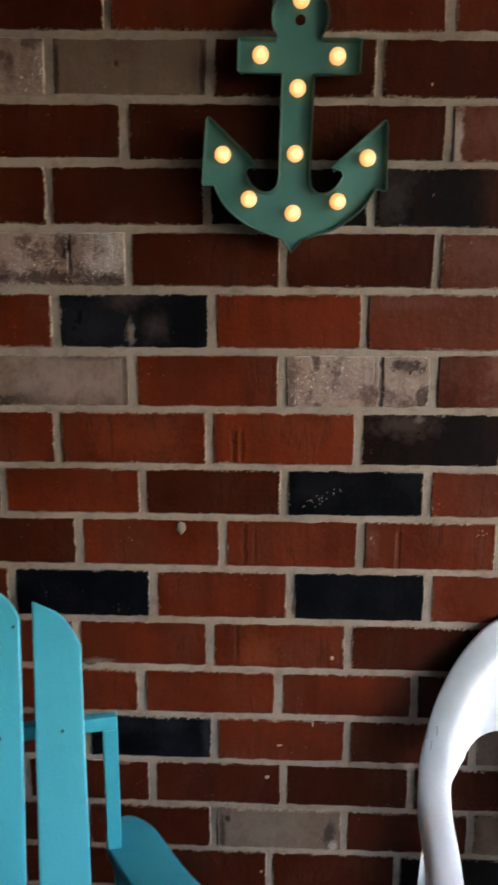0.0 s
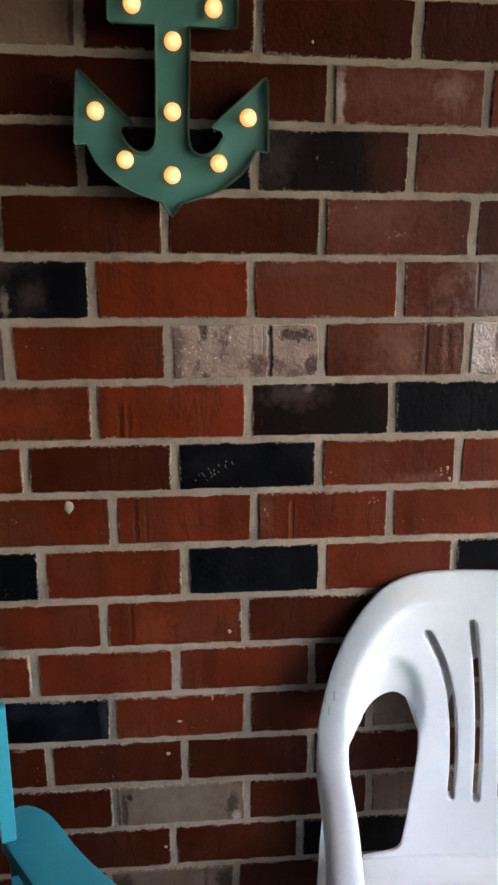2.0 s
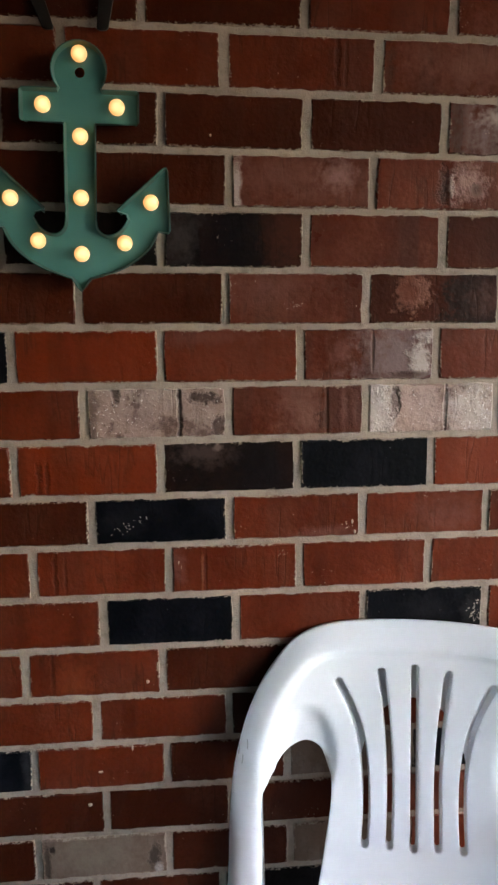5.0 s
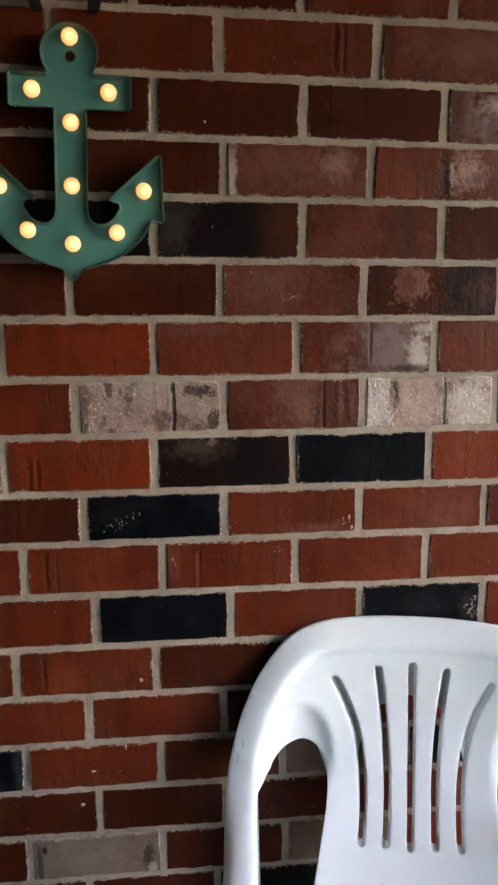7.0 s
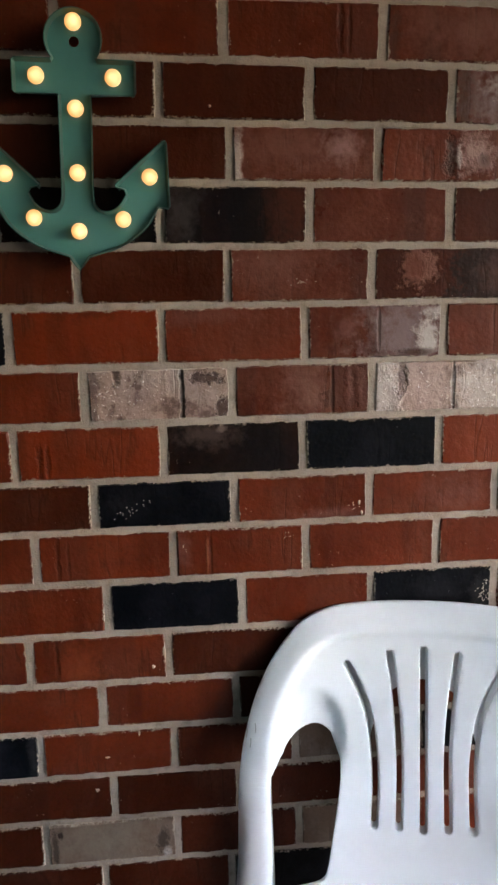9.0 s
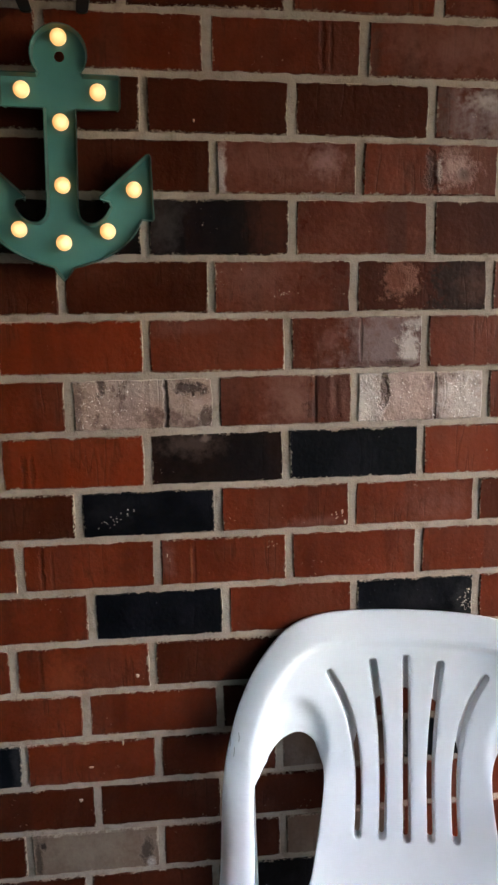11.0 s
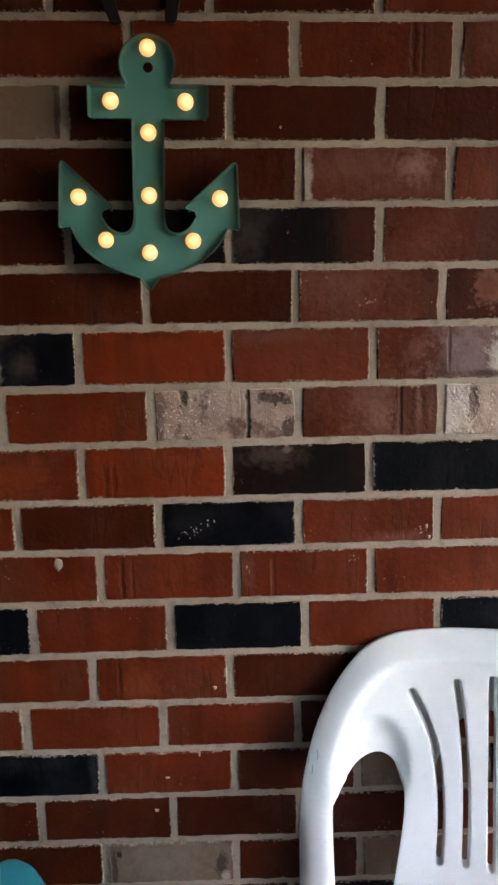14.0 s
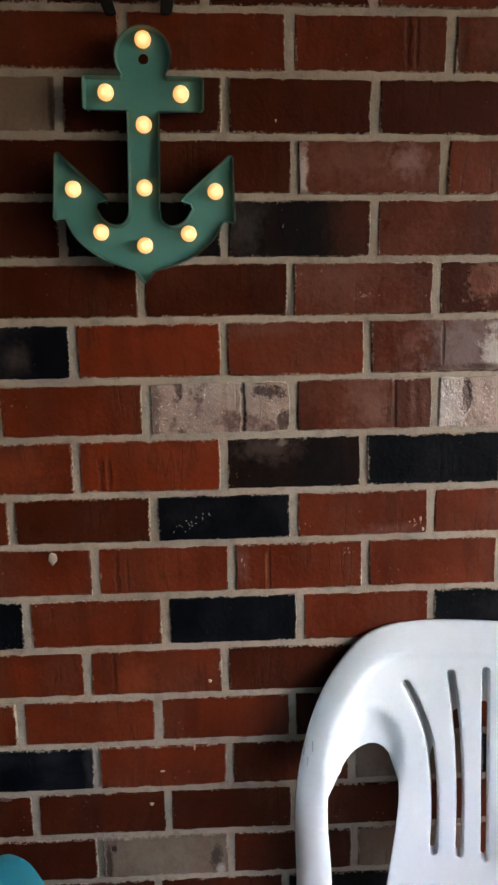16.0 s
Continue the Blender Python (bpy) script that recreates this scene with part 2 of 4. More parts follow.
marked(8, 4, "m", (0.62, 0.55, 0.34, 0.36, ROSE, 0.75, 0.9, 0.0), (0.05, 0.4, 0.035, 0.50, BROWN, 0.7, 0.6, -0.2))
marked(8, 3, "r", (0.74, 0.45, 0.016, 0.52, FOLD, 0.51, 0.6, -0.6), (0.80, 0.55, 0.010, 0.40, FOLD, 0.42, 0.6, -0.5), (0.88, 0.5, 0.12, 0.9, RUST, 0.5, 0.8, 0.0))
marked(7, 4, "d", (0.5, 0.5, 0.55, 0.65, (0.030, 0.0055, 0.0022), 0.7, 0.5, 0.0))
marked(5, 3, "b", (0.42, 0.5, 0.24, 0.60, INK, 0.7, 0.8, 0.0), (0.93, 0.5, 0.16, 0.80, (0.052, 0.014, 0.008), 0.8, 0.8, 0.0), (0.10, 0.55, 0.12, 0.40, (0.050, 0.040, 0.038), 0.6, 0.8, 0.3))
marked(3, 1, "s", (0.24, 0.35, 0.20, 0.32, (0.018, 0.019, 0.026), 0.5, 0.9, 0.0), (0.44, 0.90, 0.11, 0.16, (0.062, 0.042, 0.036), 0.7, 0.8, 0.0), (0.48, 0.30, 0.030, 0.18, (0.20, 0.16, 0.135), 0.7, 0.4, 0.5), (0.63, 0.38, 0.07, 0.20, (0.052, 0.037, 0.033), 0.7, 0.9, 0.0))
marked(3, 2, "o", (0.52, 0.92, 0.15, 0.12, FOLD, 0.39, 0.8, 0.0), (0.06, 0.45, 0.06, 0.60, FOLD, 0.24, 0.9, 0.0))
marked(3, 3, "r", (0.30, 0.86, 0.30, 0.12, ROSE, 0.55, 0.8, 0.2), (0.62, 0.5, 0.30, 0.6, (0.095, 0.022, 0.010), 0.6, 0.9, 0.0))
marked(1, 1, "r", (0.55, 0.45, 0.22, 0.30, (0.20, 0.036, 0.011), 0.5, 0.7, 0.3), (0.35, 0.5, 0.010, 0.40, FOLD, 0.30, 0.6, -0.4))
marked(1, 2, "o", (0.15, 0.30, 0.018, 0.30, FOLD, 0.48, 0.6, -0.8), (0.21, 0.35, 0.014, 0.32, FOLD, 0.42, 0.6, -0.7), (0.72, 0.90, 0.09, 0.10, FOLD, 0.36, 0.7, 0.0), (0.04, 0.55, 0.03, 0.60, FOLD, 0.30, 0.8, 0.0))
marked(1, 3, "b", (0.30, 0.78, 0.17, 0.20, (0.070, 0.045, 0.038), 0.65, 0.7, 0.0), (0.42, 0.90, 0.03, 0.06, (0.18, 0.13, 0.11), 0.6, 0.6, 0.0), (0.80, 0.25, 0.18, 0.40, INK, 0.6, 0.9, 0.0))
marked(0, 2, "k", (0.22, 0.52, 0.15, 0.22, (0.014, 0.013, 0.015), 0.5, 0.8, 0.2))
marked(0, 3, "r", (0.72, 0.10, 0.25, 0.12, ROSE, 0.6, 0.8, 0.1))
marked(0, 4, "r", (0.72, 0.40, 0.20, 0.35, ROSE, 0.4, 0.9, 0.0))
marked(-1, 2, "r", (0.14, 0.45, 0.014, 0.50, FOLD, 0.45, 0.6, -0.7), (0.22, 0.4, 0.010, 0.40, FOLD, 0.30, 0.7, -0.6), (0.78, 0.5, 0.05, 0.4, FOLD, 0.27, 0.9, -0.3))
marked(-1, 3, "r", (0.06, 0.60, 0.045, 0.30, ROSE, 0.5, 0.7, 0.3), (0.24, 0.38, 0.008, 0.36, (0.26, 0.11, 0.06), 0.5, 0.9, 0.5), (0.27, 0.40, 0.010, 0.45, FOLD, 0.42, 0.6, -0.6))
marked(-2, 4, "k", (0.50, 0.50, 0.12, 0.22, (0.018, 0.017, 0.020), 0.5, 0.9, 0.2), (0.92, 0.40, 0.07, 0.40, (0.034, 0.032, 0.033), 0.5, 0.6, 0.3))
marked(-2, 1, "r", (0.40, 0.5, 0.04, 0.5, FOLD, 0.30, 0.8, -0.3), (0.85, 0.4, 0.10, 0.5, FOLD, 0.30, 0.9, 0.0))
marked(-3, 1, "r", (0.62, 0.88, 0.12, 0.10, FOLD, 0.36, 0.7, 0.0), (0.12, 0.08, 0.10, 0.05, CHALK, 0.3, 0.9, 0.3))
marked(-3, 2, "r", (0.18, 0.60, 0.014, 0.45, FOLD, 0.48, 0.6, -0.7), (0.35, 0.4, 0.10, 0.35, (0.20, 0.045, 0.017), 0.5, 0.9, 0.0))
marked(-5, 1, "k", (0.33, 0.80, 0.09, 0.14, (0.020, 0.021, 0.026), 0.4, 0.8, 0.0), (0.66, 0.82, 0.10, 0.12, (0.020, 0.021, 0.026), 0.4, 0.8, 0.0), (0.96, 0.5, 0.03, 0.6, (0.040, 0.037, 0.040), 0.5, 0.8, 0.0))
marked(-7, 2, "q", (0.45, 0.5, 0.35, 0.5, (0.200, 0.152, 0.112), 0.7, 0.8, 0.0), (0.90, 0.42, 0.05, 0.30, PIT, 0.75, 0.35, -0.8), (0.93, 0.15, 0.03, 0.12, CHALK, 0.6, 0.5, 0.6), (0.045, 0.5, 0.022, 0.45, PIT, 0.7, 0.5, -0.7), (0.09, 0.75, 0.018, 0.08, PIT, 0.9, 0.4, -0.8))
marked(-9, 2, "q", (0.08, 0.6, 0.10, 0.30, PIT, 0.75, 0.4, -0.6), (0.92, 0.5, 0.06, 0.45, PIT, 0.75, 0.4, -0.6), (0.76, 0.5, 0.014, 0.5, PIT, 0.6, 0.6, -0.6))


def mortar_material():
    n = Nodes("mortar")
    v = n.coords(shift=False)
    big, mid, fine = n.noise(v, 4.0, 3.0), n.noise(v, 45.0, 6.0, 0.7), n.noise(v, 300.0, 3.0)
    c = n.mix(n.ramp(big, 0.35, 0.65), (0.338, 0.272, 0.222), (0.258, 0.204, 0.163))
    c = n.mix(n.ramp(mid, 0.32, 0.5, 0.5, 0.0), c, (0.12, 0.09, 0.068))
    n.bump(n.math("ADD", mid, n.math("MULTIPLY", fine, 0.4)), 0.5, 0.004)
    return n.done(c, 0.9, specular=0.2)


def paint_material(name, light, dark, rough, grain=(30.0, 30.0, 3.0), relief=0.15, spec=0.5, wear=None):
    n = Nodes(name)
    v = n.coords()
    g = n.noise(n.coords(grain), 1.0, 4.0)
    c = n.mix(n.ramp(n.noise(v, 6.0, 4.0), 0.3, 0.7), dark, light)
    if wear:
        c = n.mix(n.ramp(n.noise(v, 55.0, 6.0, 0.7), 0.66, 0.74, 0.0, 0.7), c, wear)
    n.bump(n.math("ADD", g, n.math("MULTIPLY", n.noise(v, 240.0, 2.0), 0.4)), relief, 0.002)
    return n.done(c, rough, specular=spec)


def bulb_material():
    """A frosted bulb: a pale hot core, more amber towards its rim."""
    n = Nodes("bulb_glow")
    off = n.add("ShaderNodeVectorMath")
    off.operation = "SUBTRACT"
    n.put(off.inputs[0], n.add("ShaderNodeTexCoord").outputs["Generated"])
    off.inputs[1].default_value = (0.5, 0.5, 0.45)
    flat = n.add("ShaderNodeVectorMath")
    flat.operation = "MULTIPLY"
    n.put(flat.inputs[0], off.outputs[0])
    flat.inputs[1].default_value = (2.0, 0.0, 2.0)
    far = n.add("ShaderNodeVectorMath")
    far.operation = "LENGTH"
    n.put(far.inputs[0], flat.outputs[0])
    glow = n.ramp(far.outputs["Value"], 0.25, 1.0)
    n.put(n.p.inputs["Emission Color"], n.mix(glow, (1.0, 0.56, 0.23), (0.95, 0.36, 0.08)))
    n.put(n.p.inputs["Emission Strength"], n.ramp(far.outputs["Value"], 0.25, 1.0, 0.125, 0.082))
    return n.done((0.45, 0.40, 0.30), 0.4)


MORTAR = mortar_material()
TEAL = paint_material("teal_painted_wood", (0.044, 0.335, 0.405), (0.037, 0.290, 0.355), 0.45, relief=0.25)
WHITE = paint_material("white_plastic", (0.845, 0.865, 0.895), (0.785, 0.805, 0.835), 0.40, grain=(5.0, 5.0, 5.0), relief=0.05, wear=(0.62, 0.62, 0.62))


def let_light_through(m, share, colour):
    """Thin moulded plastic passes some of the light that falls on its far side."""
    t = m.node_tree
    p, out = t.nodes["Principled BSDF"], t.nodes["Material Output"]
    p.inputs["Subsurface Weight"].default_value = 0.3
    p.inputs["Subsurface Radius"].default_value = (1.0, 1.0, 1.0)
    p.inputs["Subsurface Scale"].default_value = 0.015
    thin, both = t.nodes.new("ShaderNodeBsdfTranslucent"), t.nodes.new("ShaderNodeMixShader")
    thin.inputs["Color"].default_value = (*colour, 1)
    both.inputs[0].default_value = share
    t.links.new(p.outputs[0], both.inputs[1])
    t.links.new(thin.outputs[0], both.inputs[2])
    t.links.new(both.outputs[0], out.inputs["Surface"])


let_light_through(WHITE, 0.10, (0.86, 0.85, 0.80))
GREEN = paint_material("green_enamel", (0.086, 0.238, 0.210), (0.066, 0.186, 0.164), 0.38, grain=(8.0, 8.0, 8.0), relief=0.06, wear=(0.05, 0.13, 0.11))
# the face's enamel darkened for shade on the rim's sides, with brown wear
RIM = paint_material("worn_shaded_rim", (0.055, 0.142, 0.116), (0.028, 0.07, 0.058), 0.4, grain=(8.0, 8.0, 8.0), relief=0.1, wear=(0.10, 0.055, 0.03))
BULB = bulb_material()
STEEL = paint_material("dark_steel", (0.010, 0.007, 0.006), (0.005, 0.004, 0.0035), 0.65, spec=0.2)
SCREW = paint_material("painted_screw", (0.010, 0.070, 0.090), (0.006, 0.045, 0.06), 0.5)
SCUFF = paint_material("grey_scuff", (0.50, 0.50, 0.50), (0.38, 0.38, 0.38), 0.5)
# dark tones of the unseen ceiling, walls and floor keep fill light low
CEILING = paint_material("ceiling_paint", (0.20, 0.18, 0.16), (0.16, 0.145, 0.13), 0.8, grain=(3.0, 3.0, 3.0))
PLASTER = paint_material("painted_board", (0.15, 0.14, 0.13), (0.12, 0.112, 0.104), 0.7, grain=(3.0, 3.0, 3.0))
CONCRETE = paint_material("concrete", (0.135, 0.13, 0.125), (0.09, 0.086, 0.082), 0.85, grain=(20.0, 20.0, 20.0), relief=0.4)

# ---- mesh helpers ----


def mesh_of(name, bm, mats, smooth=None):
    me = bpy.data.meshes.new(name)
    if smooth is not None:
        bm.normal_update()
        for f in bm.faces:
            f.smooth = True
        for e in bm.edges:
            e.smooth = len(e.link_faces) == 2 and e.calc_face_angle(9) < radians(smooth)
    bm.to_mesh(me)
    bm.free()
    for m in mats if isinstance(mats, (list, tuple)) else [mats]:
        me.materials.append(m)
    return me


def part(name, bm, material, parent=None, label="", smooth=None):
    ob = new(name, mesh_of(name, bm, material, smooth))
    if parent:
        ob.parent = parent
    if label:
        ob["label"] = label
    return ob


def box(x0, x1, y0, y1, z0, z1, bevel=0.0):
    bm = bmesh.new()
    bmesh.ops.create_cube(bm, size=1.0)
    for v in bm.verts:
        v.co = ((x0 + x1) / 2 + v.co.x * (x1 - x0), (y0 + y1) / 2 + v.co.y * (y1 - y0), (z0 + z1) / 2 + v.co.z * (z1 - z0))
    if bevel:
        bmesh.ops.bevel(bm, geom=bm.edges[:], offset=bevel, segments=2, profile=0.6, affect="EDGES")
    return bm


def smooth_line(points, steps=6):
    """Catmull-Rom through 2D points."""
    p = [np.array(q, float) for q in points]
    p = [2 * p[0] - p[1], *p, 2 * p[-1] - p[-2]]
    out = []
    for a, b, c, d in zip(p, p[1:], p[2:], p[3:]):
        for i in range(steps):
            t = i / steps
            out.append(0.5 * (2 * b + (c - a) * t + (2 * a - 5 * b + 4 * c - d) * t * t + (3 * b - a - 3 * c + d) * t ** 3))
    return [tuple(q) for q in out] + [tuple(p[-2])]


def plate(loops, half, bevel, cut=0.0):
    """A flat plate in x and y with holes, thick along z, cut into small cells so that it can be bent."""
    cu = bpy.data.curves.new("outline", "CURVE")
    cu.dimensions, cu.fill_mode, cu.extrude, cu.bevel_depth, cu.bevel_resolution = "2D", "BOTH", half - bevel, bevel, 1
    cu.offset = -bevel
    for loop in loops:
        sp = cu.splines.new("POLY")
        sp.points.add(len(loop) - 1)
        for q, (x, y) in zip(sp.points, loop):
            q.co = (x, y, 0, 1)
        sp.use_cyclic_u = True
    ob = new("outline", cu)
    dg = bpy.context.evaluated_depsgraph_get()
    me = bpy.data.meshes.new_from_object(ob.evaluated_get(dg))
    bpy.data.objects.remove(ob)
    bm = bmesh.new()
    bm.from_mesh(me)
    bpy.data.meshes.remove(me)
    bmesh.ops.remove_doubles(bm, verts=bm.verts[:], dist=1e-5)
    if cut:
        for ax in (0, 1):
            lo, hi = min(v.co[ax] for v in bm.verts), max(v.co[ax] for v in bm.verts)
            no = Vector((1, 0, 0)) if ax == 0 else Vector((0, 1, 0))
            for k in range(1, int((hi - lo) / cut) + 1):
                bmesh.ops.bisect_plane(bm, geom=bm.verts[:] + bm.edges[:] + bm.faces[:], plane_co=no * (lo + k * cut), plane_no=no, dist=1e-6)
    return bm


def capsule(line, half):
    """The outline of a slot of that half width along a centre line."""
    p = [np.array(q, float) for q in line]
    left, right = [], []
    for i, q in enumerate(p):
        d = p[min(i + 1, len(p) - 1)] - p[max(i - 1, 0)]
        d /= np.linalg.norm(d)
        n = np.array((-d[1], d[0]))
        left.append(q + n * half), right.append(q - n * half)
    def cap(c, d):
        a = math.atan2(d[1], d[0])
        return [c + half * np.array((math.cos(a + s), math.sin(a + s))) for s in (0.9, 0.45, 0, -0.45, -0.9)]
    end = cap(p[-1], p[-1] - p[-2])
    start = cap(p[0], p[0] - p[1])
    return [tuple(q) for q in left + end + right[::-1] + start]


def thing(name, label, category, at=(0, 0, 0), turn=0.0, group="", kind=""):
    ob = new(name)
    ob.matrix_world = pose(*at, 0, 0, turn)
    return tagged(ob, label, category, group, kind)


# ---- the porch: brick wall; floor, ceiling and plain closing walls are added, unseen ----
COURSE, TOP0 = 0.0794, 1.045
X0, X1, Y1, HEIGHT = -1.8, 2.2, -3.2, 2.45


def bed(k):
    """The height of the top of course k."""
    if k >= 7:
        lift = 0.10
    elif k <= -9:
        lift = 0.15
    else:
        lift = {6: 0.12, 5: 0.14, 4: 0.09, 3: 0.085, 2: 0.04, 1: 0.025, 0: -0.02, -1: 0.04, -2: 0.04, -3: 0.015, -4: 0.025, -5: 0.05, -6: 0.08, -7: 0.10, -8: 0.12}[k]
    return TOP0 + COURSE * (k + lift)


def mortar_face():
    """The mortar bed: a finely rippled sheet where it is seen, a plain slab behind it."""
    bm = box(X0, X1, 0.02, 0.12, 0, HEIGHT)
    def sheet(x0, x1, z0, z1, nx, nz, amp):
        grid = []
        for j in range(nz + 1):
            row = []
            for i in range(nx + 1):
                x, z = x0 + (x1 - x0) * i / nx, z0 + (z1 - z0) * j / nz
                y = 0.0026 + amp * (noise.noise((x * 40, z * 40, 0)) + 1.1 * noise.noise((x * 120, z * 120, 3)))
                row.append(bm.verts.new((x, y, z)))
            grid.append(row)
        for j in range(nz):
            for i in range(nx):
                bm.faces.new((grid[j][i], grid[j][i + 1], grid[j + 1][i + 1], grid[j + 1][i])).smooth = True
    sheet(-0.7, 1.0, 0.1, 1.9, 300, 320, 0.0009)
    sheet(X0, -0.7, 0, HEIGHT, 30, 60, 0.0004)
    sheet(1.0, X1, 0, HEIGHT, 30, 60, 0.0004)
    sheet(-0.7, 1.0, 0, 0.1, 30, 4, 0.0004)
    sheet(-0.7, 1.0, 1.9, HEIGHT, 30, 12, 0.0004)
    return bm


wall_north = tagged(part("wall_north", mortar_face(), MORTAR), "running bond brick wall of mixed red, black and whitewashed bricks", "brick wall", kind="structure")


def brick_bmesh(bm, cx, cz, length, height, rng, mat_index=0):
    """One brick with a worn, uneven edge; its face lies near y = 0."""
    hl, hh = length / 2, height / 2
    out = []
    nx = 14
    for i in range(nx):
        out.append((-hl + 2 * hl * i / nx, -hh))
    for i in range(3):
        out.append((hl, -hh + 2 * hh * i / 3))
    for i in range(nx):
        out.append((hl - 2 * hl * i / nx, hh))
    for i in range(3):
        out.append((-hl, hh - 2 * hh * i / 3))
    lean, tip = rng.uniform(-0.012, 0.012), rng.uniform(-0.006, 0.006)
    proud = rng.uniform(-0.0012, 0.0012)
    def y_at(x, z):
        return proud + lean * z + tip * x
    front, rim, back = [], [], []
    for x, z in out:
        jx, jz = rng.uniform(-0.0009, 0.0009), rng.uniform(-0.0010, 0.0010)
        cut = rng.uniform(0.0012, 0.0032)
        if abs(abs(x) - hl) < 1e-6 and abs(abs(z) - hh) < 1e-6:
            jx -= math.copysign(rng.uniform(0.0, 0.0009), x)
            jz -= math.copysign(rng.uniform(0.0, 0.0009), z)
        x, z = x + jx, z + jz
        fx, fz = x * (1 - cut / hl), z * (1 - cut / hh)
        front.append(bm.verts.new((cx + fx, y_at(fx, fz), cz + fz)))
        rim.append(bm.verts.new((cx + x, y_at(x, z) + 0.0036, cz + z)))
        back.append(bm.verts.new((cx + x, 0.022, cz + z)))
    n = len(out)
    faces = [bm.faces.new(front)]
    for i in range(n):
        j = (i + 1) % n
        faces.append(bm.faces.new((front[j], front[i], rim[i], rim[j])))
        faces.append(bm.faces.new((rim[j], rim[i], back[i], back[j])))
    for f in faces:
        f.material_index = mat_index


far_bricks = bmesh.new()
KINDS = list(BRICKS)
course_rng = random.Random(7)


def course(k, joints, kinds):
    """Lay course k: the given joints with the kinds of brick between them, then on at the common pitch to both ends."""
    top, low = bed(k), bed(k - 1)
    height, mid = top - low - 0.0080, (top + low + 0.0080) / 2
    joints, kinds = list(joints), list(kinds)
    place = {a: i for i, a in enumerate(joints)}
    while joints[0] > X0 + 0.25:
        joints.insert(0, joints[0] - 0.2035)
        kinds.insert(0, course_rng.choice("rrrddmkqb"))
    while joints[-1] < X1 - 0.25:
        joints.append(joints[-1] + 0.2025)
        kinds.append(course_rng.choice("rrrddmkqb"))
    for a, b, kind in zip(joints, joints[1:], kinds):
        c, ln = (a + b) / 2, b - a - 0.0078 - course_rng.uniform(0, 0.003)
        if -0.65 < c < 0.95 and -12 < k < 11:
            bm = bmesh.new()
            brick_bmesh(bm, 0, 0, ln, height, course_rng)
            fired = BRICKS[kind]
            if (k, place.get(a)) in MARKED:
                kind, marks = MARKED[k, place[a]]
                fired = brick_material(**CLAY[kind], marks=marks)
            ob = part("brick", bm, fired, wall_north)
            sag = 0.004 * max(0, min(5, k - 2))
            ob.location = (c, 0, mid - sag * (c - 0.12))
            ob.rotation_euler = (0, math.atan(sag), 0)
        else:
            brick_bmesh(far_bricks, c, mid, ln, height, course_rng, KINDS.index(kind))


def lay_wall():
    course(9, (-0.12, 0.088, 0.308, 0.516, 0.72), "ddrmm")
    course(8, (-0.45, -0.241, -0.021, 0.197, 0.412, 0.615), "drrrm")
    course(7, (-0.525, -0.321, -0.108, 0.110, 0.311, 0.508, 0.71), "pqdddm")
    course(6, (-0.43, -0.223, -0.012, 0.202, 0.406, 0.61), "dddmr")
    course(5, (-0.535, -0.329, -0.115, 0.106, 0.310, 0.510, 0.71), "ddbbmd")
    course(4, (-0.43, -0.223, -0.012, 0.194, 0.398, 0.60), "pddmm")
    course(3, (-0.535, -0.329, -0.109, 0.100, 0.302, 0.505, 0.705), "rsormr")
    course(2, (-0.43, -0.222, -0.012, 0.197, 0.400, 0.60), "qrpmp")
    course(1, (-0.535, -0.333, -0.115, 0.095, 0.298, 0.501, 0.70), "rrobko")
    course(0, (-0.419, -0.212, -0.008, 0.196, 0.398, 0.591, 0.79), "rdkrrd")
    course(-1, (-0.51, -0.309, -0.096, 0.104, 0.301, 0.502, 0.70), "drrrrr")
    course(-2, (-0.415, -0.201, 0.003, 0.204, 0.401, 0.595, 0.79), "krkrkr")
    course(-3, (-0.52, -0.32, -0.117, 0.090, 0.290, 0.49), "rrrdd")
    # fourth brick: its dark clay stands for shade beside the white chair
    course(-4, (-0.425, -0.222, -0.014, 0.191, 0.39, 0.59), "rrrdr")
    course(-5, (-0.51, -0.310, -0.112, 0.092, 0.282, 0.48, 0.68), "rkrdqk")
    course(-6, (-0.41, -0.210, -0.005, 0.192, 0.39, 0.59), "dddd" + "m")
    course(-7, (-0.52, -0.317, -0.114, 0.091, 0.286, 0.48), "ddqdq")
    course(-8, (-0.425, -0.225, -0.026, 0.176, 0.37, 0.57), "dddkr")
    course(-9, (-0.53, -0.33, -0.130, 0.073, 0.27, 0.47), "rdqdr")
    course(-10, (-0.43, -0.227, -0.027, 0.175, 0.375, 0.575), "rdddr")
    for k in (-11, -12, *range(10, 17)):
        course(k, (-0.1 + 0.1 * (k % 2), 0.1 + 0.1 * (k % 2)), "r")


# ---- unseen closing walls, added; their openings shape the light on the bricks ----
def wall_with_opening(name, label, axis, at, out, a0, a1, o0, o1, z0, z1):
    """A 0.12 m wall across the given axis with one opening a0..a1 by z0..z1."""
    bm = bmesh.new()
    for lo, hi, b, t in ((a0, o0, 0, HEIGHT), (o1, a1, 0, HEIGHT), (o0, o1, 0, z0), (o0, o1, z1, HEIGHT)):
        two = (at, at + out) if out > 0 else (at + out, at)
        piece = box(*two, lo, hi, b, t) if axis == "x" else box(lo, hi, *two, b, t)
        me = bpy.data.meshes.new("piece")
        piece.to_mesh(me)
        piece.free()
        bm.from_mesh(me)
        bpy.data.meshes.remove(me)
    return tagged(part(name, bm, PLASTER), label, "wall", kind="structure")


